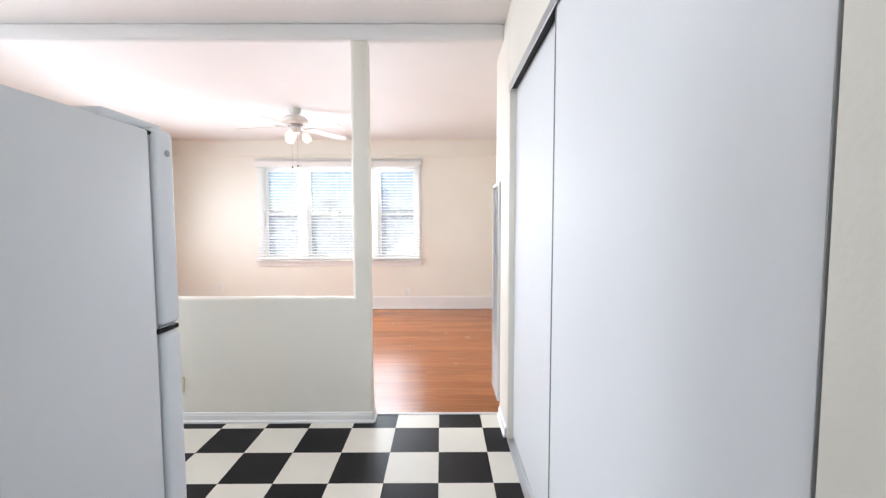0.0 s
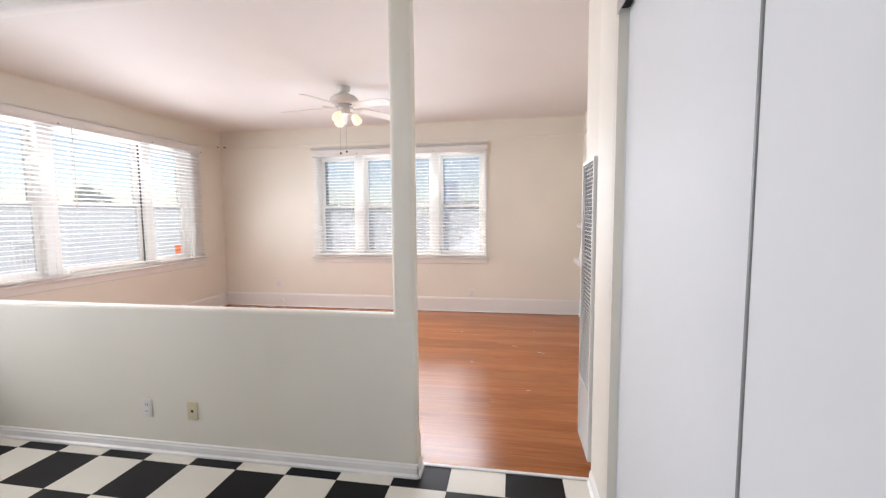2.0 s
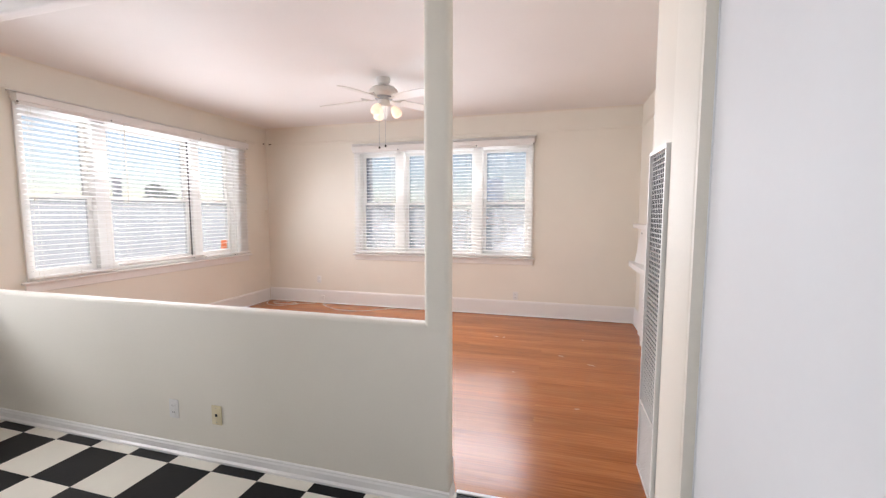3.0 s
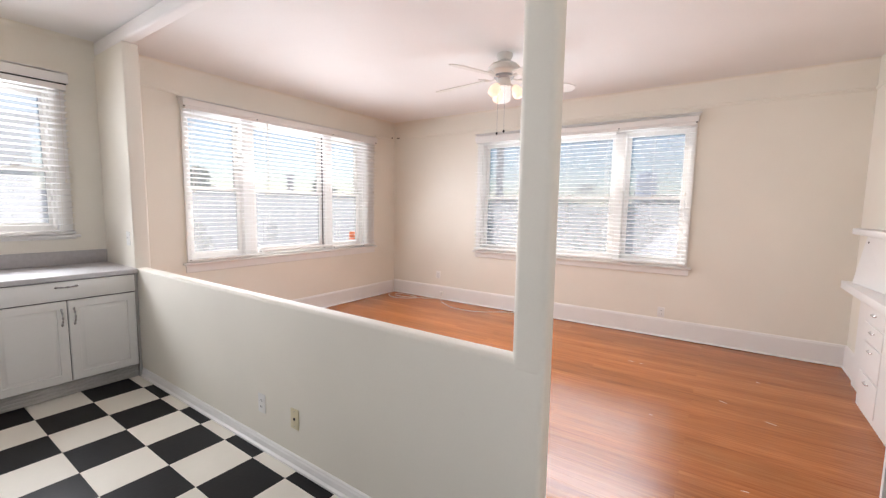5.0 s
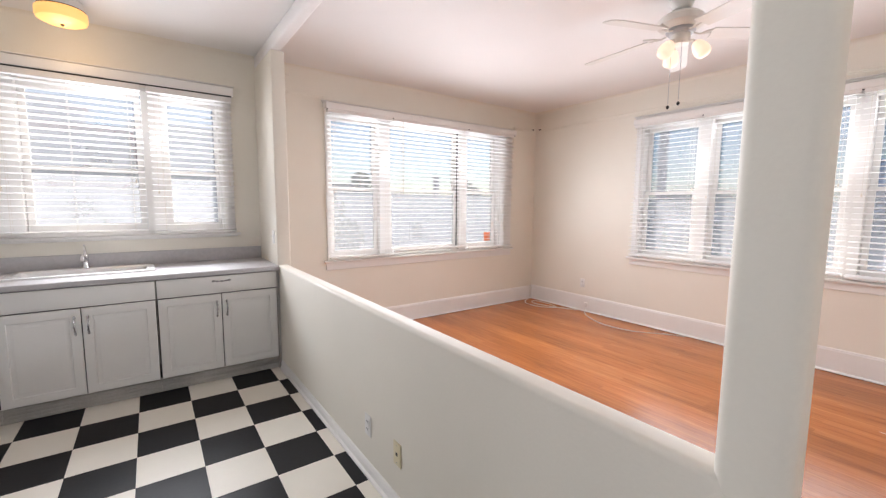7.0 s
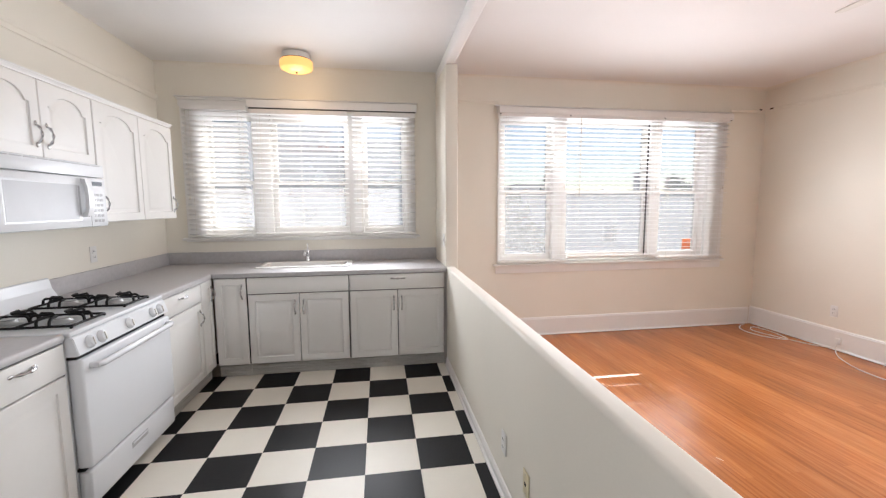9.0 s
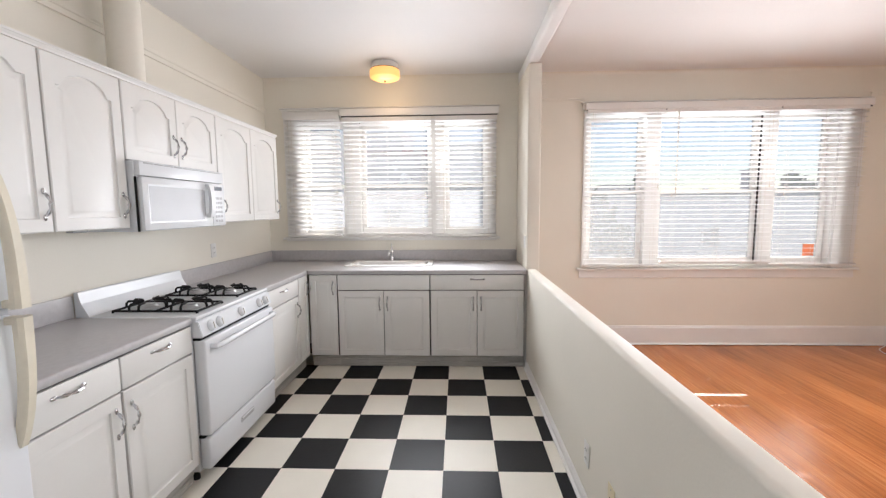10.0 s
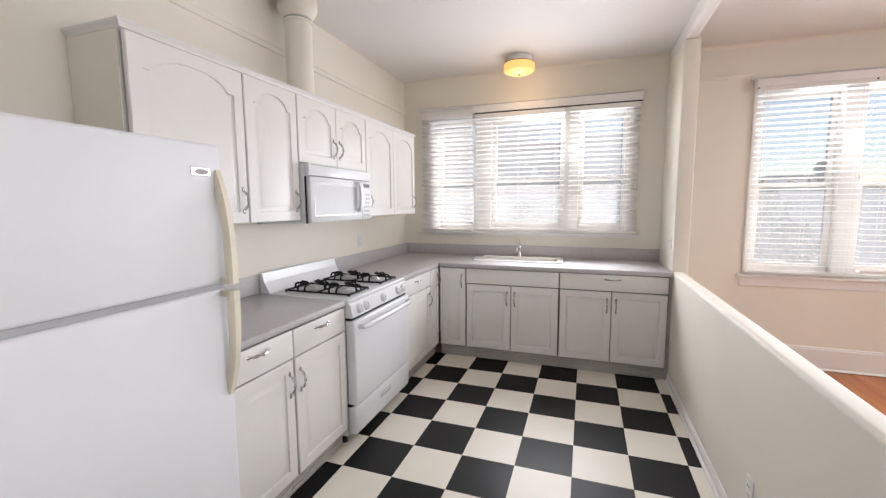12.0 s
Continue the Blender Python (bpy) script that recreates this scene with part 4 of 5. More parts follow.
for k in range(12):
    hd.faces.new((sides[0][k], sides[0][(k + 1) % 12], sides[1][(k + 1) % 12], sides[1][k]))
hd.faces.new(sides[0])
hd.faces.new(sides[1][::-1])
part("door_handle", hd, ENAMEL, md, "white plastic bow handle")
part("handle_recess", box(mwid - 0.236, mwid - 0.222, -0.0172, -0.0155, MZ0 + 0.075, MZ1 - 0.13), GREYP, md, "grey recess beside the handle", False)
pn = part("control_panel", box(mwid - 0.140, mwid, -0.014, 0.019, MZ0 + 0.004, MZ1 - 0.08, 0.005, 2), ENAMEL, mw)
part("display", box(mwid - 0.115, mwid - 0.03, -0.0155, -0.0135, MZ1 - 0.125, MZ1 - 0.1), WINDARK, pn, "small dark clock display", False)
for r in range(6):
    for c in range(3):
        part("button", box(mwid - 0.115 + c * 0.03, mwid - 0.092 + c * 0.03, -0.0152, -0.0135, MZ0 + 0.03 + r * 0.03, MZ0 + 0.045 + r * 0.03, 0.001), GREYP, pn, "", False)
part("side_gap", box(-0.002, 0.0, 0.008, 0.02, MZ0, MZ1 - 0.08), BLACK, mw, "", False)

# ---- refrigerator ----
FXE, FXW, FFRONT, FTOP = -0.641, -1.372, 1.06, 1.655
fr = thing("refrigerator", "white top-freezer refrigerator with yellowed handles", "refrigerator", "", Matrix.Translation((FXE, FFRONT, 0)) @ Matrix.Rotation(radians(180), 4, "Z"))
fw = FXE - FXW
part("body", box(0.0, fw, 0.088, 0.74, 0.02, FTOP - 0.012, 0.006, 2), FRIDGE, fr)
part("split_seal", box(0.008, fw - 0.008, 0.012, 0.0695, 1.1685, 1.1865), GREYP, fr, "grey seal between the doors", False)
part("gasket", box(0.012, fw - 0.012, 0.070, 0.0875, 0.12, FTOP - 0.03), GREYP, fr, "grey door gasket", False)
fz = part("freezer_door", box(0.0, fw, 0.0, 0.070, 1.187, FTOP, 0.014, 4), FRIDGE, fr)
fd = part("fridge_door", box(0.0, fw, 0.0, 0.070, 0.10, 1.168, 0.014, 4), FRIDGE, fr)
part("grille", box(0.01, fw - 0.01, 0.04, 0.07, 0.02, 0.09, 0.004), GREYP, fr)
part("hinge_cover", box(0.02, 0.12, 0.01, 0.19, FTOP - 0.011, FTOP + 0.014, 0.008, 3), FRIDGE, fr)
part("hinge_plate", box(0.004, 0.05, 0.004, 0.080, 1.1710, 1.1825, 0.002), BLACK, fr, "black middle hinge")
part("top_hinge", box(0.004, 0.03, 0.073, 0.108, FTOP - 0.020, FTOP - 0.0115, 0.002), BLACK, fr)
for z in (1.60, 0.15):
    part("screw_cap", lathe([(0.008, 0), (0.008, 0.003), (0.001, 0.004)], 10), GREYP, fr).matrix_basis = pose(0.0, 0.03, z, 0, -90, 0)


def fridge_handle(z_near, z_far):
    """Blade-like handle, broad at the door split and tapering away from it."""
    bm = bmesh.new()
    rows = []
    for k in range(11):
        u = k / 10
        z = z_near + (z_far - z_near) * u
        out = 0.050 * (1 - u ** 3) + 0.004
        half = 0.021 - 0.006 * u
        rows.append([bm.verts.new((x, y, z)) for x, y in ((fw - 0.017 - half, -out + 0.010), (fw - 0.017 - half * 0.6, -out), (fw - 0.017 + half * 0.6, -out), (fw - 0.017 + half, -out + 0.010), (fw - 0.017 + half, min(-out + 0.026, 0.004)), (fw - 0.017 - half, min(-out + 0.026, 0.004)))])
    for a, b in zip(rows, rows[1:]):
        for k in range(6):
            bm.faces.new((a[k], a[(k + 1) % 6], b[(k + 1) % 6], b[k]))
    bm.faces.new(rows[0][::-1])
    bm.faces.new(rows[-1])
    s = 1 if z_far > z_near else -1
    box(fw - 0.032, fw - 0.002, -0.05, 0.003, z_near, z_near + s * 0.022, 0.003, bm=bm)
    return bm


part("handle", fridge_handle(1.189, 1.572), CREAM, fz, "yellowed cream plastic handle")
part("handle", fridge_handle(1.165, 0.79), CREAM, fd, "yellowed cream plastic handle")
bd = part("badge", box(fw - 0.115, fw - 0.045, -0.003, 0.001, 1.548, 1.575, 0.002), CHROME, fz, "small chrome maker's badge")
part("badge_oval", move(lathe([(0.011, 0), (0.011, 0.002), (0.001, 0.0025)], 18), Matrix.Translation((fw - 0.078, -0.0025, 1.5615)) @ Matrix.Rotation(radians(90), 4, "X") @ Matrix.Diagonal((2.2, 0.9, 1, 1))), GREYP, bd)

# ---- vent duct ----
du = thing("vent_duct", "cream painted round vent duct with flared collar", "duct", "", pose(-2.615, S + 0.148, 0))
part("pipe", lathe([(0.085, 2.10), (0.085, 2.645)], 32), WALL, du)
part("collar_ring", lathe([(0.0865, 2.616), (0.092, 2.620), (0.092, 2.628), (0.0865, 2.632)], 32), WALL, du)
part("seam", lathe([(0.0868, 2.633), (0.088, 2.635), (0.088, 2.643), (0.0868, 2.6455)], 32), TOEKICK, du, "dark seam under the collar")
part("collar", lathe([(0.087, 2.646), (0.096, 2.656), (0.110, 2.674), (0.121, 2.698), (0.124, 2.716), (0.121, 2.724), (0.118, 2.789)], 32), WALL, du)

# ---- kitchen ceiling lamp ----
kl = thing("ceiling_lamp", "lit amber glass dome lamp on the kitchen ceiling", "lamp", "", pose(-4.22, 1.615, H))
part("base_plate", lathe([(0.112, 0), (0.120, -0.006), (0.120, -0.048), (0.112, -0.0525)], 32), PLATE_W, kl)
part("rim", lathe([(0.126, -0.053), (0.131, -0.0535), (0.132, -0.0560), (0.126, -0.0575)], 32), BRONZE, kl, "thin dark bronze rim")
part("shade", lathe([(0.130, -0.058), (0.139, -0.066), (0.140, -0.110), (0.132, -0.130), (0.10, -0.145), (0.05, -0.151), (0.001, -0.152)], 32), DOME, kl, "glowing amber glass shade")
part("finial", lathe([(0.010, -0.1525), (0.012, -0.158), (0.004, -0.166)], 12), BRONZE, kl)

# ---- ceiling fan ----
fan = thing("ceiling_fan", "white five-blade ceiling fan with lit glass shades", "ceiling fan", "", pose(-1.72, 5.00, 0))
part("canopy", lathe([(0.07, H), (0.072, H - 0.02), (0.055, H - 0.055), (0.02, H - 0.062)], 24), FANM, fan)
part("downrod", lathe([(0.014, H - 0.06), (0.014, H - 0.09)], 12), FANM, fan)
part("motor_housing", lathe([(0.05, H - 0.085), (0.115, H - 0.095), (0.142, H - 0.12), (0.145, H - 0.155), (0.125, H - 0.175), (0.09, H - 0.182)], 32), FANM, fan)
part("vent_band", lathe([(0.088, H - 0.1825), (0.09, H - 0.20), (0.075, H - 0.215)], 32), GREYP, fan)
part("switch_housing", lathe([(0.06, H - 0.2155), (0.062, H - 0.25), (0.05, H - 0.28), (0.012, H - 0.285)], 24), FANM, fan)
for k in range(5):
    ang = radians(44 + 72 * k)
    m = Matrix.Rotation(ang, 4, "Z")
    bl = bmesh.new()
    out = []
    for s in range(9):
        u = s / 8
        out.append((0.19 + 0.47 * u, 0.055 + 0.012 * u if u < 0.93 else 0.05))
    top = [bl.verts.new((x, w, 0.004)) for x, w in out] + [bl.verts.new((0.672, 0.025, 0.004)), bl.verts.new((0.672, -0.025, 0.004))] + [bl.verts.new((x, -w, 0.004)) for x, w in out[::-1]]
    fc = bl.faces.new(top)
    ex = bmesh.ops.extrude_face_region(bl, geom=[fc])
    bmesh.ops.translate(bl, verts=[v for v in ex["geom"] if isinstance(v, bmesh.types.BMVert)], vec=(0, 0, -0.007))
    move(bl, m @ Matrix.Translation((0, 0, H - 0.198)) @ Matrix.Rotation(radians(5), 4, "Y") @ Matrix.Rotation(radians(-12), 4, "X"))
    b = part("blade", bl, FANM, fan, "", False)
    ir = tube([(0.08, 0, 0.0), (0.12, 0, -0.012), (0.17, 0.02, 0.0), (0.23, 0.03, 0.006)], 0.006, 6)
    tube([(0.12, 0, -0.012), (0.17, -0.02, 0.0), (0.23, -0.03, 0.006)], 0.006, 6, ir)
    part("blade_iron", move(ir, m @ Matrix.Translation((0, 0, H - 0.205))), FANM, b)
for k in range(3):
    ang = radians(258 + 120 * k)
    m = Matrix.Translation((0, 0, H - 0.262)) @ Matrix.Rotation(ang, 4, "Z")
    arm = part("lamp_arm", move(tube([(0.045, 0, 0), (0.075, 0, -0.004), (0.095, 0, -0.022)], 0.010, 8), m), FANM, fan)
    sh = lathe([(0.022, 0.0), (0.032, -0.012), (0.046, -0.045), (0.050, -0.075), (0.044, -0.10), (0.03, -0.112), (0.001, -0.114)], 20)
    part("shade", move(sh, m @ Matrix.Translation((0.093, 0, -0.02)) @ Matrix.Rotation(radians(-32), 4, "Y")), BULB, arm, "glowing frosted glass shade")
for dx, dy, z in ((0.035, -0.045, 2.115), (-0.03, -0.05, 2.10)):
    ch = part("pull_chain", tube([(dx, dy, H - 0.27), (dx, dy, z + 0.02)], 0.0017, 5), GREYP, fan)
    part("knob", lathe([(0.003, 0.012), (0.010, 0.004), (0.010, -0.006), (0.003, -0.014)], 10, (dx, dy, z)), BLACK, ch, "small black pull knob")

# ---- wall heater ----
ht = thing("wall_heater", "tall cream enamelled gas wall heater with open grille", "heater")
hx, hy0, hy1, hz0, hz1 = 0.436, 3.02, 3.345, 0.10, 1.732
bm = bmesh.new()
box(hx + 0.015, 0.491, hy0, hy0 + 0.012, hz0, hz1, bm=bm)
box(hx + 0.015, 0.491, hy1 - 0.012, hy1, hz0, hz1, bm=bm)
box(hx + 0.015, 0.491, hy0 + 0.012, hy1 - 0.012, hz1 - 0.012, hz1, bm=bm)
box(hx + 0.015, 0.491, hy0 + 0.012, hy1 - 0.012, hz0, hz0 + 0.012, bm=bm)
part("case", bm, HEATM, ht, "", False)
# dark sheet close behind the grille puts the unlit inside into colour
part("backing", box(hx + 0.0175, hx + 0.022, hy0 + 0.012, hy1 - 0.012, hz0 + 0.012, hz1 - 0.012), DARK, ht, "dark panel painting the unlit inside of the heater", False)
bm = bmesh.new()
for y in (hy0, hy1 - 0.018):
    box(hx, hx + 0.015, y, y + 0.018, hz0, hz1, bm=bm)
for z in (hz0, hz1 - 0.018, 0.46):
    box(hx, hx + 0.015, hy0 + 0.018, hy1 - 0.018, z, z + 0.018, bm=bm)
fm = part("front_frame", bm, HEATM, ht, "", False)
lou = mesh_of("louvre", box(-0.0045, 0.0045, hy0 + 0.018, hy1 - 0.018, -0.0013, 0.0013), HEATM)
z = 0.488
while z < hz1 - 0.024:
    piece("louvre", lou, pose(hx + 0.0085, 0, z, 0, -8, 0), ht)
    z += 0.0225
lou2 = mesh_of("louvre", box(-0.006, 0.006, hy0 + 0.018, hy1 - 0.018, -0.003, 0.003), HEATM)
z = hz0 + 0.03
while z < 0.455:
    piece("louvre", lou2, pose(hx + 0.010, 0, z), ht)
    z += 0.0155
ub = mesh_of("grille_bar", box(-0.0006, 0.0006, -0.0013, 0.0013, 0.478, hz1 - 0.018), HEATM)
for k in range(1, 9):
    piece("grille_bar", ub, pose(hx + 0.001, hy0 + 0.018 + k * (hy1 - hy0 - 0.036) / 9, 0), ht)

# ---- built-in buffet in the living room ----
bf = thing("built_in_buffet", "white painted built-in buffet with drawers and mantel shelf", "buffet")
part("body", box(0.90, E - 0.002, 4.55, 5.86, 0.0, 0.80, 0.003), TRIM, bf)
part("side_return", box(0.955, E - 0.001, 5.862, 6.31, 0.0, 0.80, 0.003), TRIM, bf)
part("countertop", box(0.84, E - 0.001, 4.5, 6.40, 0.802, 0.865, 0.006, 2), TRIM, bf)
part("mantel_shelf", box(0.87, E - 0.001, 4.5, 6.38, 1.265, 1.315, 0.008, 2), TRIM, bf)
bm = bmesh.new()
vs = [bm.verts.new(p) for p in ((0.93, 6.20, 1.264), (E - 0.002, 6.28, 1.264), (E - 0.002, 6.36, 0.866), (0.89, 6.30, 0.866), (0.96, 5.75, 1.264), (0.96, 5.75, 0.866), (E - 0.002, 5.75, 1.264), (E - 0.002, 5.75, 0.866))]
for q in ((0, 1, 2, 3), (0, 3, 5, 4), (4, 5, 7, 6), (1, 6, 7, 2), (0, 4, 6, 1), (3, 2, 7, 5)):
    bm.faces.new([vs[k] for k in q])
part("bracket", bm, TRIM, bf, "", False)
part("back_panel", box(0.975, E - 0.001, 4.55, 5.749, 0.866, 1.264, 0.002), TRIM, bf)
part("knob", lathe([(0.008, 0), (0.008, 0.006), (0.001, 0.008)], 10), BLACK, bf, "small dark knob").matrix_basis = pose(0.935, 6.16, 1.21, 0, -90, 0)
for k, (z0, z1) in enumerate(((0.665, 0.775), (0.53, 0.65), (0.30, 0.515), (0.06, 0.285))):
    d = part("drawer", box(0.886, 0.899, 5.38, 5.80, z0, z1, 0.003), TRIM, bf)
    part("cup_pull", tube([(0.886, 5.55, z1 - 0.04), (0.872, 5.56, z1 - 0.045), (0.872, 5.62, z1 - 0.045), (0.886, 5.63, z1 - 0.04)], 0.005, 6), CHROME, d)
for y0, y1 in ((4.95, 5.36), (4.56, 4.93)):
    part("door", box(0.886, 0.899, y0, y1, 0.06, 0.775, 0.003), TRIM, bf)
sc = thing("wall_sconce", "lit amber wall sconce on the cream wall", "lamp", "", pose(E, 5.32, 1.72))
part("backplate", lathe([(0.05, 0), (0.05, 0.01), (0.02, 0.016)], 16), BRASS, sc).matrix_basis = pose(-0.0005, 0, 0, 0, -90, 0)
part("shade", lathe([(0.03, -0.05), (0.05, -0.02), (0.07, 0.06)], 20, (-0.08, 0, 0)), SCONCE, sc, "glowing amber shade")


# ---- outlets, switches, cable ----
def outlet(m, material, label, kind):
    o = thing("wall_outlet" if kind != "switch" else "light_switch", label, "outlet" if kind != "switch" else "switch", "", m)
    pl = part("plate", box(-0.035, 0.035, -0.006, 0.0, -0.057, 0.057, 0.004, 2), material, o)
    if kind == "duplex":
        for z in (-0.02, 0.02):
            s = part("socket", move(lathe([(0.0165, 0), (0.0165, 0.0025), (0.001, 0.003)], 16), Matrix.Translation((0, -0.0055, z)) @ Matrix.Rotation(radians(90), 4, "X")), material, pl)
            part("slot", box(-0.0075, -0.0055, -0.0093, -0.008, z - 0.004, z + 0.006), DARK, s, "", False)
            part("slot", box(0.0055, 0.0075, -0.0093, -0.008, z - 0.004, z + 0.006), DARK, s, "", False)
    elif kind == "jack":
        part("jack", box(-0.008, 0.008, -0.0085, -0.006, -0.008, 0.008, 0.001), DARK, pl, "", False)
        for z in (-0.042, 0.042):
            part("screw", box(-0.002, 0.002, -0.0075, -0.006, z - 0.002, z + 0.002), GREYP, pl, "", False)
    else:
        part("toggle", box(-0.005, 0.005, -0.016, -0.006, -0.004, 0.012, 0.002), material, pl)
    return o


FACE_S = pose(0, 0, 0)                      # plate faces -y
FACE_N = Matrix.Rotation(radians(180), 4, "Z")  # plate faces +y
outlet(pose(-2.170, HALF_F, 0.278), PLATE_W, "white duplex outlet on the low wall", "duplex")
outlet(pose(-1.858, HALF_F, 0.280), PLATE_C, "ivory cable jack plate on the low wall", "jack")
outlet(pose(-4.04, HALF0 - 0.002, 1.14), PLATE_W, "white light switch on the short wall end", "switch")
outlet(Matrix.Translation((-3.55, S, 1.125)) @ FACE_N, PLATE_W, "white duplex outlet above the worktop", "duplex")
outlet(pose(-3.66, N, 0.385), PLATE_W, "small white outlet on the far wall", "duplex")
outlet(pose(-0.545, N, 0.285), PLATE_W, "white duplex outlet above the baseboard", "duplex")
jb = thing("phone_jack_box", "small white phone jack box on the baseboard", "jack", "", pose(-3.58, N - 0.0165, 0.10))
part("box_cover", box(-0.025, 0.025, -0.022, 0, -0.03, 0.03, 0.004, 2), PLATE_W, jb)
def cable(name, label, pts):
    c = thing(name, label, "cable", "loose cables")
    fine = []
    for k in range(len(pts) - 1):
        p0, p1, p2, p3 = (Vector(pts[max(k - 1, 0)]), Vector(pts[k]), Vector(pts[k + 1]), Vector(pts[min(k + 2, len(pts) - 1)]))
        for s in range(8):
            u = s / 8
            fine.append(0.5 * (2 * p1 + (p2 - p0) * u + (2 * p0 - 5 * p1 + 4 * p2 - p3) * u * u + (3 * p1 - p0 - 3 * p2 + p3) * u ** 3))
    fine.append(Vector(pts[-1]))
    part("sheath", tube(fine, 0.0036, 6), CABLE, c)


cable("floor_cable", "loose white cable bowing out from the wall", [(-3.58, N - 0.045, 0.06), (-3.56, N - 0.07, 0.006), (-3.40, N - 0.22, 0.004), (-3.1, N - 0.36, 0.004), (-2.75, N - 0.33, 0.004), (-2.45, N - 0.12, 0.004), (-2.3, N - 0.04, 0.004)])
cable("floor_cable", "loose white cable crossing the room corner", [(W + 0.03, N - 0.06, 0.23), (W + 0.06, N - 0.10, 0.05), (W + 0.16, N - 0.30, 0.004), (W + 0.42, N - 0.34, 0.004), (W + 0.62, N - 0.17, 0.004), (W + 0.40, N - 0.08, 0.004), (W + 0.18, N - 0.12, 0.009), (W + 0.30, N - 0.24, 0.004), (W + 0.75, N - 0.10, 0.004), (-3.58, N - 0.05, 0.03)])
hk2 = thing("wall_hook", "tiny cream hook high on the wall end", "hook")
part("hook", tube([(-3.93, HALF1 + 0.002, 2.50), (-3.93, HALF1 + 0.03, 2.49), (-3.93, HALF1 + 0.035, 2.53)], 0.004, 6), WALL, hk2)
for px, py in ((W + 0.008, N - 0.075), (W + 0.09, N - 0.008)):
    rm = thing("rail_end_clip", "dark broken end of the picture rail", "clip", "picture rail clips")
    part("clip", box(px - 0.02, px + 0.02, py - 0.012, py + 0.006, 2.535, 2.55, 0.002), BARK, rm)
kb = thing("coat_peg", "small cream peg in the room corner", "peg")
part("knob", lathe([(0.012, 0), (0.016, 0.012), (0.001, 0.02)], 12), WALL, kb).matrix_basis = pose(W, 6.73, 1.48, 0, 90, 0)
for x, y, a, n in ((-0.66, 5.748, -3, 0.035), (-0.57, 5.74, 5, 0.02), (0.07, 5.262, -28, 0.045), (0.34, 5.075, -20, 0.055), (0.31, 5.87, -5, 0.02), (0.17, 4.126, 10, 0.028), (-2.25, 4.21, 30, 0.03), (-0.35, 4.72, -6, 0.02)):
    sp = thing("paint_scrape", "short pale scratch chip on the boards", "scrape", "scrapes on the boards", pose(x, y, 0.0002, 0, 0, a))
    n *= 0.75
    part("mark", move(lathe([(1.0, 0.0), (0.8, 0.0008), (0.1, 0.001)], 9), Matrix.Diagonal((n, 0.0045, 1, 1))), SCRAPE, sp, "", False)

# ---- outdoors ----
GZ = -3.6
setting("ground", box(-900, 900, -900, 1500, GZ - 0.3, GZ), GROUND, "dry ground round the houses", "ground")
setting("road", box(-14, -4.8, 31, 400, GZ, GZ + 0.03), ASPHALT, "grey asphalt street running away", "road")


def house(name, x0, x1, y0, y1, top, wallm, label, windows, band=None, roof=ROOFM, cap=TERRA, face="east"):
    """windows: (along, z0, width, height) on the face towards the apartment."""
    h = thing(name, label, "building")
    wl = part("wall", box(x0, x1, y0, y1, GZ, top), wallm, h, "", False)
    part("roof", box(x0 + 0.25, x1 - 0.25, y0 + 0.25, y1 - 0.25, top, top + 0.12), roof, h, "", False)
    o = 0.12
    rb = bmesh.new()
    for q in ((x0 - o, x1 + o, y0 - o, y0 + 0.24), (x0 - o, x1 + o, y1 - 0.24, y1 + o), (x0 - o, x0 + 0.24, y0 + 0.24, y1 - 0.24), (x1 - 0.24, x1 + o, y0 + 0.24, y1 - 0.24)):
        box(q[0], q[1], q[2], q[3], top + 0.001, top + 0.13, bm=rb)
    part("parapet_cap", rb, cap, h, "", False)
    for z in band or ():
        if face == "east":
            part("band", box(x1, x1 + 0.08, y0, y1, z, z + 0.12), TERRA, h, "red painted band", False)
    for a, z, w, hh in windows:
        if face == "east":
            f = part("window", box(x1, x1 + 0.06, a - 0.08, a + w + 0.08, z - 0.08, z + hh + 0.08), STUCCO_W, h, "", False)
            part("pane", box(x1 + 0.06, x1 + 0.07, a, a + w, z, z + hh), WINDARK, f, "", False)
            part("sash_bar", box(x1 + 0.07, x1 + 0.08, a, a + w, z + hh / 2 - 0.03, z + hh / 2 + 0.03), STUCCO_W, f, "", False)
        else:
            f = part("window", box(a - 0.08, a + w + 0.08, y0 - 0.06, y0, z - 0.08, z + hh + 0.08), STUCCO_W, h, "", False)
            part("pane", box(a, a + w, y0 - 0.07, y0 - 0.06, z, z + hh), WINDARK, f, "", False)
    return h


house("apartment_building", -19.0, -10.2, -9.0, 1.75, 2.70, STUCCO_B, "blue-grey stucco building with red parapet bands", [(0.08, 2.2, 0.36, 0.26), (1.16, 2.16, 0.36, 0.26), (-3.5, 0.2, 1.0, 1.2), (-0.1, -2.2, 0.9, 1.3), (-3.5, -2.2, 0.9, 1.3)], band=(1.69,))
house("neighbour_annex", -17.0, -9.6, 1.9, 3.4, 2.74, STUCCO_B, "plain blue-grey stucco block", [], cap=STUCCO_W)
ch = thing("roof_tank", "white rooftop storey on the neighbouring roof", "roof box")
part("box_body", box(-15.5, -14.0, -4.0, 0.52, 2.822, 4.0, 0.04), STUCCO_W, ch)
ch = thing("chimney", "small brick chimney on the roof", "chimney")
part("stack", box(-12.2, -11.9, 0.75, 1.0, 2.822, 3.4), STUCCO_P, ch, "", False)
part("cap", box(-12.26, -11.84, 0.69, 1.06, 3.401, 3.46), TERRA, ch, "", False)
house("neighbour_house", -26.0, -14.5, 5.9, 22.0, 1.75, STUCCO_P, "pale grey stucco house with flat roof", [(10.6, 0.1, 0.5, 0.6)], cap=STUCCO_W)
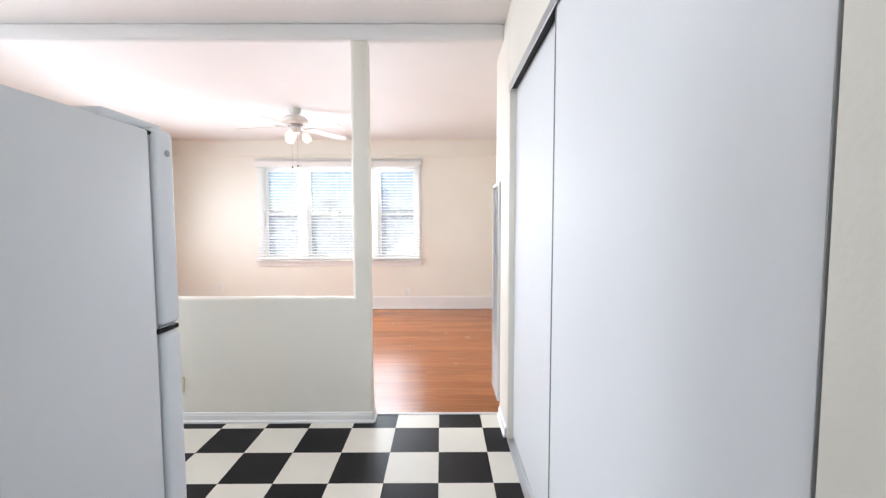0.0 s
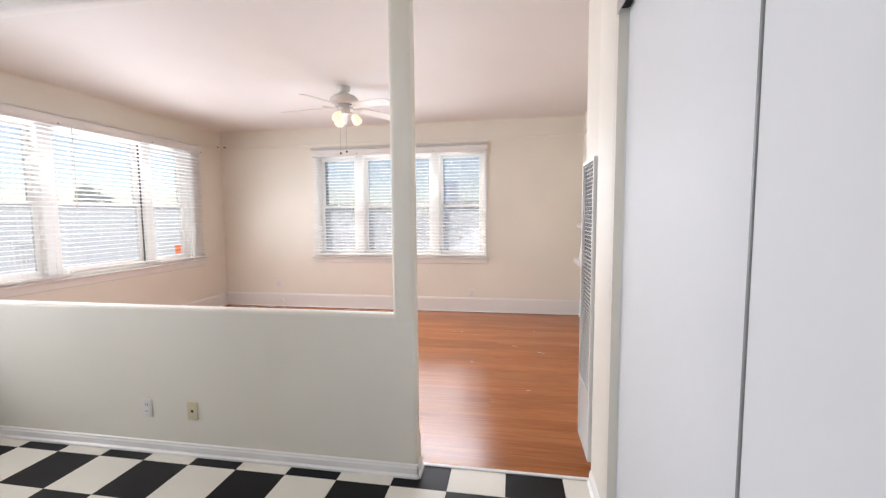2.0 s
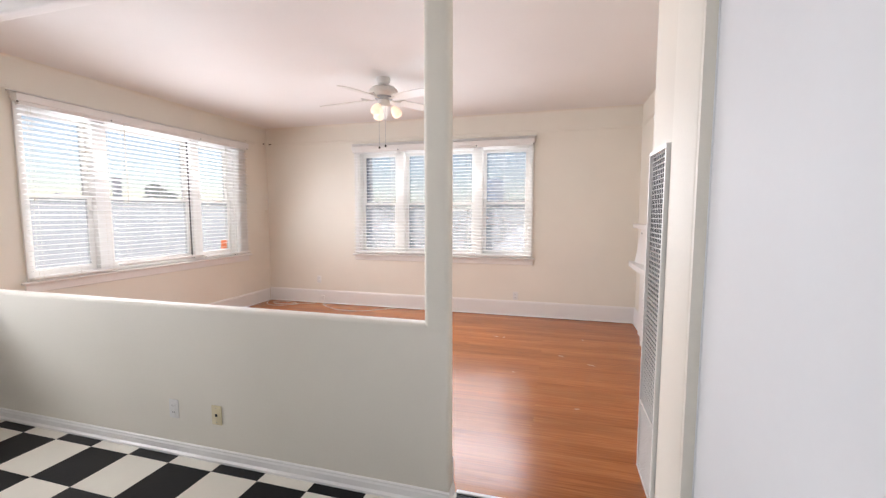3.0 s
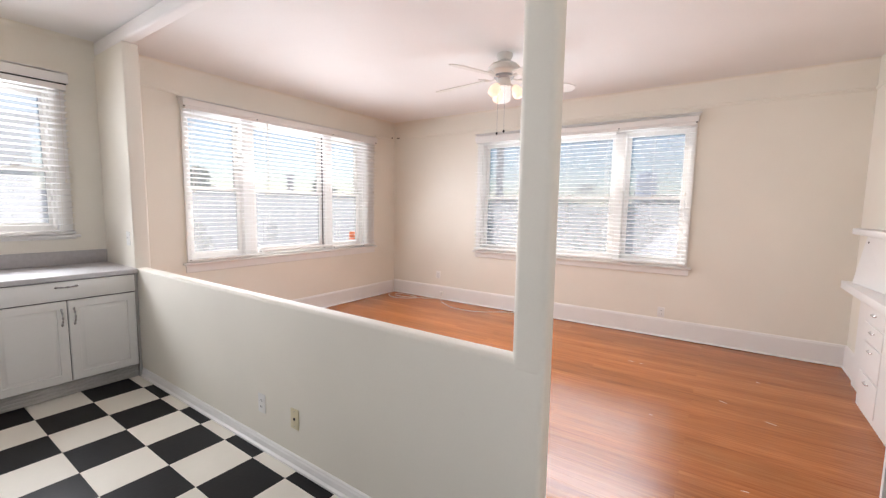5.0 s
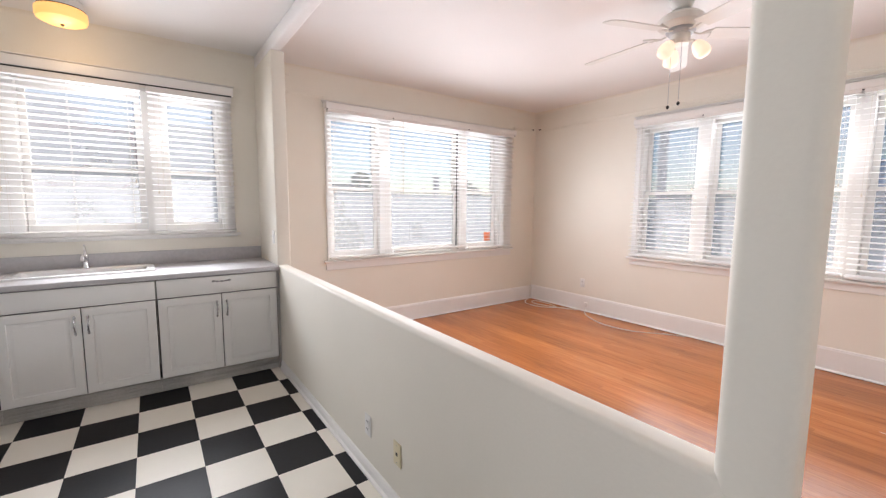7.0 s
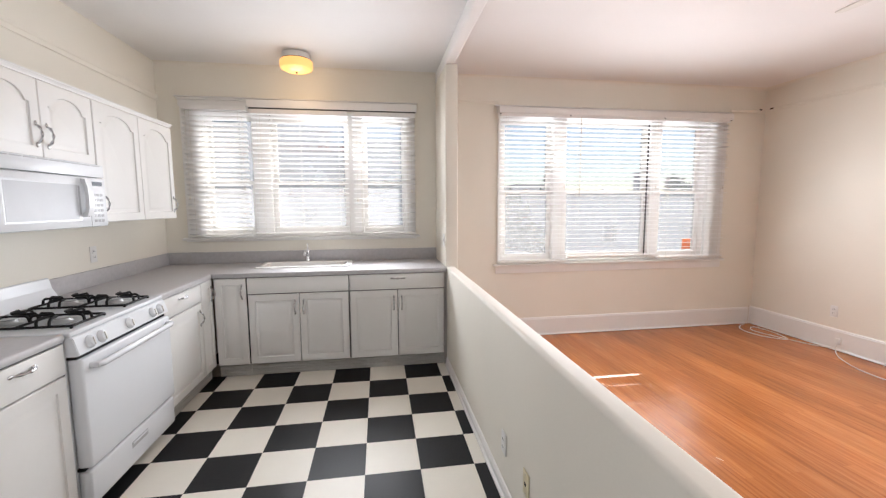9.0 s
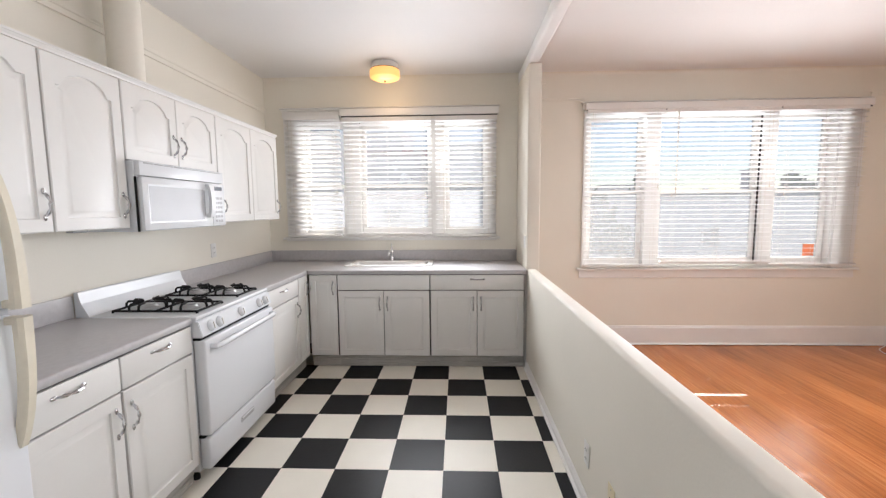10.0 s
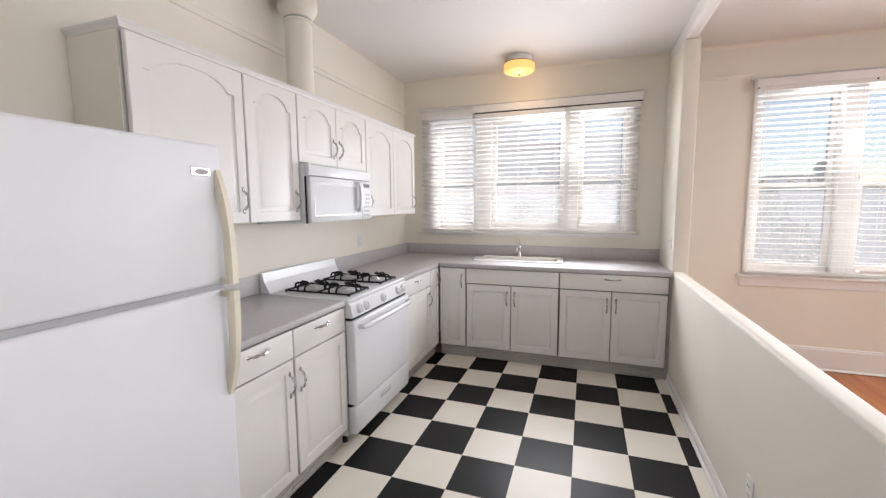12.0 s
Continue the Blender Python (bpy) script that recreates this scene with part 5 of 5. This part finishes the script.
ch = thing("chimney", "tall pale chimney on the flat roof", "chimney")
part("stack", box(-20.3, -20.05, 15.62, 15.86, 1.88, 3.05), POLEM, ch, "", False)
part("cap", box(-20.34, -20.01, 15.58, 15.90, 3.051, 3.12), POLEM, ch, "", False)
house("carport", -9.8, -8.6, 3.7, 5.55, 0.25, STUCCO_W, "low white shed with a pale roof", [], cap=STUCCO_W)
# porch roof just below the street window
rf = thing("porch_roof", "pale flat roof sloping below the window", "roof")
bm = bmesh.new()
q = [(-1.25, 7.4, 0.55), (5.5, 7.4, 0.55), (5.5, 29.8, 0.55), (-2.65, 29.8, 0.55)]
tv = [bm.verts.new(p) for p in q]
lv = [bm.verts.new((x, y, z - 0.18)) for x, y, z in q]
bm.faces.new(tv)
bm.faces.new(lv[::-1])
for k in range(4):
    bm.faces.new((tv[k], lv[k], lv[(k + 1) % 4], tv[(k + 1) % 4]))
part("deck", bm, ROOFM, rf, "", False)
part("wall", box(-0.9, 5.3, 7.6, 29.6, GZ, 0.37), STUCCO_P, rf, "", False)
house("street_house", -14.0, -8.2, 24.0, 36.0, 0.4, STUCCO_W, "white house across the street", [(-13.0, -1.3, 1.2, 1.2), (-10.5, -1.3, 1.2, 1.2)], face="south", cap=SHINGLE)
house("street_house", 1.0, 9.0, 34.0, 48.0, 0.2, STUCCO_P, "low pale house down the street", [(2.0, -1.6, 1.2, 1.2), (5.0, -1.6, 1.2, 1.2)], face="south", cap=SHINGLE)
house("street_house", -40.0, -26.0, 90.0, 106.0, 0.6, STUCCO_B, "grey two-storey house down the street", [(-38.0, -1.2, 1.6, 1.4), (-33.0, -1.2, 1.6, 1.4)], face="south", cap=SHINGLE)
tw = thing("office_tower", "far blue glass office tower", "tower")
part("shaft", move(lathe([(11.6, GZ), (11.6, 43), (11.2, 46), (9.5, 48.2), (6.0, 49.2)], 28), Matrix.Translation((-84.2, 570, 0))), TOWERM, tw)
for k in range(10):
    part("floor_band", lathe([(11.68, 3 + k * 4.2), (11.68, 4.0 + k * 4.2)], 28, (-84.2, 570, 0)), STUCCO_B, tw, "", False)
hl = bmesh.new()
rng = random.Random(4)
pts = [(-700 + 40 * k, 800 + 60 * math.sin(k * 0.7), 16 + 10 * math.sin(k * 0.9) + 5 * rng.random()) for k in range(36)]
va = [hl.verts.new((x, y, GZ)) for x, y, z in pts]
vb = [hl.verts.new((x, y + 60, z)) for x, y, z in pts]
vc = [hl.verts.new((x, y + 200, GZ)) for x, y, z in pts]
for k in range(35):
    hl.faces.new((va[k], va[k + 1], vb[k + 1], vb[k]))
    hl.faces.new((vb[k], vb[k + 1], vc[k + 1], vc[k]))
tagged(part("distant_hills", hl, LEAF, None, "", True), "low hazy hills on the horizon", "hills", kind="structure")

# ---- trees ----
def leaf_cloud(centres, count, size, seed, flat=1.0):
    r = random.Random(seed)
    verts, faces = [], []
    for k in range(count):
        c, rad = centres[k % len(centres)]
        while True:
            d = Vector((r.uniform(-1, 1), r.uniform(-1, 1), r.uniform(-1, 1)))
            if 0.2 < d.length < 1:
                break
        d = d.normalized() * (0.55 + 0.5 * r.random())
        p = Vector(c) + Vector((d.x * rad, d.y * rad, d.z * rad * flat))
        e = Euler((r.uniform(0, 6.28), r.uniform(0, 6.28), r.uniform(0, 6.28))).to_matrix()
        s = size * r.uniform(0.6, 1.3)
        base = len(verts)
        for q in ((-s, 0, 0), (0, -s * 0.45, s * 0.1), (s, 0, 0), (0, s * 0.45, s * 0.1)):
            verts.append(p + e @ Vector(q))
        faces.append((base, base + 1, base + 2, base + 3))
    return verts, faces


def tree(x, y, height, spread, seed, label, mat, count=1500, leaf=0.22):
    r = random.Random(seed)
    t = thing("tree", label, "tree")
    z0 = GZ
    trunk_top = z0 + height * 0.55
    bm = tube([(x, y, z0 - 0.1), (x + 0.1, y, z0 + height * 0.2), (x - 0.05, y + 0.1, trunk_top), (x, y, z0 + height * 0.8)], [0.2, 0.16, 0.11, 0.04], 8)
    centres = []
    for k in range(8):
        a = k * 2.4 + r.random()
        end = (x + math.cos(a) * spread * r.uniform(0.4, 0.75), y + math.sin(a) * spread * r.uniform(0.4, 0.75), z0 + height * r.uniform(0.55, 0.88))
        tube([(x, y, z0 + height * r.uniform(0.3, 0.5)), ((x + end[0]) / 2, (y + end[1]) / 2, end[2] - 0.5), end], [0.08, 0.05, 0.02], 6, bm)
        centres.append((end, spread * r.uniform(0.3, 0.52)))
    centres.append(((x, y, z0 + height * 0.9), spread * 0.42))
    part("trunk", bm, BARK, t)
    v, f = leaf_cloud(centres, count, leaf, seed)
    me = bpy.data.meshes.new("crown")
    me.from_pydata(v, [], f)
    me.materials.append(mat)
    new("crown", me).parent = t
    return t


def palm(x, y, z0, height, seed, label, frond=1.4):
    r = random.Random(seed)
    t = thing("palm_tree", label, "palm")
    top = Vector((x + 0.2, y, z0 + height))
    part("trunk", tube([(x, y, z0 - 0.1), (x + 0.05, y, z0 + height * 0.5), tuple(top)], [0.17, 0.13, 0.11], 8), BARK, t)
    verts, faces = [], []
    for k in range(26):
        a = k * 2.4
        up = r.uniform(-0.5, 0.9)
        for s in range(9):
            u0 = s / 9
            for side in (-1, 1):
                p0 = top + Vector((math.cos(a), math.sin(a), 0)) * frond * u0 + Vector((0, 0, frond * (up * u0 - 0.9 * u0 * u0)))
                u1 = u0 + 0.08
                p1 = top + Vector((math.cos(a), math.sin(a), 0)) * frond * u1 + Vector((0, 0, frond * (up * u1 - 0.9 * u1 * u1)))
                w = frond * 0.26 * (1 - abs(u0 - 0.45))
                q = p0 + Vector((-math.sin(a), math.cos(a), 0)) * side * w + Vector((math.cos(a), math.sin(a), 0)) * w * 0.7 - Vector((0, 0, w * 0.5))
                base = len(verts)
                verts += [p0, p1, q]
                faces.append((base, base + 1, base + 2))
    me = bpy.data.meshes.new("fronds")
    me.from_pydata(verts, [], faces)
    me.materials.append(LEAF2)
    new("fronds", me).parent = t
    return t


palm(-8.4, 1.1, GZ, 4.95, 11, "small palm against the blue-grey wall", 0.72)
palm(-17.0, 62, GZ, 8.5, 14, "tall palm down the street", 1.5)
palm(-7.0, 46.5, GZ, 6.2, 15, "slim palm beside the parked cars", 1.3)
tree(-10.8, 5.75, 5.5, 1.1, 21, "leafy tree beside the low shed", LEAF2, 1500, 0.16)
tree(-9.6, 15.5, 4.6, 2.4, 22, "dense green street tree", LEAF, 1800, 0.2)
tree(-7.2, 14.2, 4.4, 1.8, 23, "low dense green tree near the window", LEAF, 1600, 0.17)
tree(-5.0, 19.0, 4.6, 2.2, 24, "dense green street tree", LEAF, 1600, 0.22)
tree(-1.2, 33.0, 5.9, 1.8, 25, "yellow-green tree beside the pale roof", LEAF2, 1600, 0.2)
tree(-3.6, 35.0, 5.1, 1.2, 26, "small round street tree", LEAF, 1400, 0.15)
tree(-7.2, 38.0, 5.2, 2.4, 27, "dense green street tree", LEAF, 1300, 0.25)
tree(-15.5, 25.0, 5.0, 2.6, 28, "dense green tree behind the house", LEAF, 1300, 0.25)
house("neighbour_house", -44.0, -36.0, 14.6, 18.6, 3.2, STUCCO_P, "far pale house behind the flat roof", [], cap=SHINGLE, roof=SHINGLE)
tree(-34.2, 17.4, 8.2, 1.5, 31, "pointed tree above the far roof", LEAF, 1300, 0.2)
tree(-27.0, 23.4, 7.2, 1.5, 29, "green tree above the roofs", LEAF, 1300, 0.3)

# ---- utility pole, wires, cars ----
up = thing("utility_pole", "weathered timber utility pole with guy wire", "pole")
part("mast", tube([(-5.38, 12.2, GZ - 0.2), (-5.38, 12.2, 7.5)], [0.13, 0.09], 12), POLEM, up)
part("cross_arm", box(-6.5, -4.2, 12.05, 12.15, 6.6, 6.75), POLEM, up)
part("guy_wire", tube([(-5.33, 12.2, 1.74), (-0.95, 12.1, -3.3)], 0.025, 6), GREYP, up)
for z in (6.85, 6.4, 5.9):
    wr = thing("overhead_wire", "black overhead cable along the street", "wire", "overhead wires")
    part("strand", tube([(-6.1 + (z - 6), 12.2, z), (-6.0 + (z - 6), 30, z - 0.8), (-6.0 + (z - 6), 60, z)], 0.012, 4), BLACK, wr)
for x, y in ((-6.9, 42.0), (0.2, 30.0)):
    sp = thing("street_lamp", "slim grey street lamp", "street lamp")
    part("mast", tube([(x, y, GZ), (x, y, 3.2), (x + 0.3, y, 3.6), (x + 1.2, y, 3.7)], [0.08, 0.06, 0.05, 0.04], 8), GREYP, sp)
    part("head", box(x + 1.1, x + 1.6, y - 0.12, y + 0.12, 3.63, 3.75, 0.03), GREYP, sp)


def car(x, y, yaw, mat, label):
    c = thing("parked_car", label, "car", "cars parked in the street", pose(x, y, GZ + 0.03, 0, 0, yaw))
    bm = bmesh.new()
    prof = [(-2.1, 0.35), (-2.15, 0.75), (-1.6, 0.9), (-0.9, 1.38), (0.5, 1.4), (1.15, 0.95), (2.0, 0.8), (2.1, 0.4)]
    a = [bm.verts.new((-0.85, u, v)) for u, v in prof]
    b = [bm.verts.new((0.85, u, v)) for u, v in prof]
    for k in range(len(prof)):
        bm.faces.new((a[k], a[(k + 1) % len(prof)], b[(k + 1) % len(prof)], b[k]))
    bm.faces.new(a)
    bm.faces.new(b[::-1])
    bmesh.ops.bevel(bm, geom=bm.edges[:], offset=0.07, segments=2, affect="EDGES")
    part("body", bm, mat, c)
    for s in (-1, 1):
        part("side_window", box(s * 0.852 - 0.006, s * 0.852 + 0.006, -0.85, 0.6, 0.95, 1.28, 0.004), WINDARK, c, "", False)
        for v in (-1.3, 1.3):
            w = part("wheel", move(lathe([(0.30, -0.09), (0.32, -0.06), (0.32, 0.06), (0.30, 0.09)], 18), Matrix.Translation((s * 0.78, v, 0.32)) @ Matrix.Rotation(radians(90), 4, "Y")), BLACK, c)
            part("rim", move(lathe([(0.19, -0.095), (0.19, 0.095)], 14), Matrix.Translation((s * 0.78, v, 0.32)) @ Matrix.Rotation(radians(90), 4, "Y")), ALU, w)
    part("rear_window", box(-0.65, 0.65, -1.42, -1.38, 1.0, 1.22, 0.004), WINDARK, c, "", False)
    for s in (-0.6, 0.6):
        part("tail_light", box(s - 0.14, s + 0.14, -2.16, -2.12, 0.66, 0.78, 0.01), TERRA, c)
    return c


car(-9.6, 95.0, 60, CARW, "white parked car in the street")
car(-12.5, 100.0, 60, CARB, "dark parked car in the street")
car(-13.5, 88.0, 20, CARW, "white parked car in the street")
car(-7.0, 84.0, 20, CARB, "dark parked car in the street")

# ---- floors: vinyl tiles and boards, piece by piece ----
TS, TX, TY = 0.3048, 0.0, 2.81
tile_floor = tagged(new("floor_kitchen"), "black and cream checkerboard vinyl tile floor", "floor", kind="structure")
tile_meshes = {}


def tile_mesh(w, d, black):
    key = (round(w, 3), round(d, 3), black)
    if key not in tile_meshes:
        tile_meshes[key] = mesh_of("tile", box(-w / 2 + 0.0004, w / 2 - 0.0004, -d / 2 + 0.0004, d / 2 - 0.0004, -0.012, 0.0, 0.0007), TILE_B if black else TILE_W)
    return tile_meshes[key]


for i in range(-15, 2):
    for j in range(-12, 1):
        x0, x1 = TX + i * TS, min(TX + (i + 1) * TS, 0.56)
        y0, y1 = TY + j * TS, min(TY + (j + 1) * TS, 3.006)
        if x1 - x0 < 0.02 or (x1 < -1.5 and y1 < 0.5) or (y1 < 0.2 and x1 < -1.1):
            continue
        piece("tile", tile_mesh(x1 - x0, y1 - y0, (i + j) % 2 == 0), pose((x0 + x1) / 2, (y0 + y1) / 2, 0), tile_floor)

wood = tagged(new("floor_living"), "worn orange-brown hardwood strip floor", "floor", kind="structure")
PW = 0.0700
plank_meshes = {n: mesh_of("plank", box(0.0001, n - 0.0001, 0.0001, PW - 0.0001, -0.012, 0.0, 0.0002), WOOD) for n in (1.15, 1.95, 2.5)}
orders = [(1.15, 1.95, 2.5), (2.5, 1.15, 1.95), (1.95, 2.5, 1.15), (1.15, 2.5, 1.95), (2.5, 1.95, 1.15), (1.95, 1.15, 2.5)]
row = 0
y = 3.012
while y < N:
    x = W
    for n in orders[(row * 7 + row // 3) % 6]:
        piece("plank", plank_meshes[n], pose(x, y, 0), wood)
        x += n
    y += PW
    row += 1
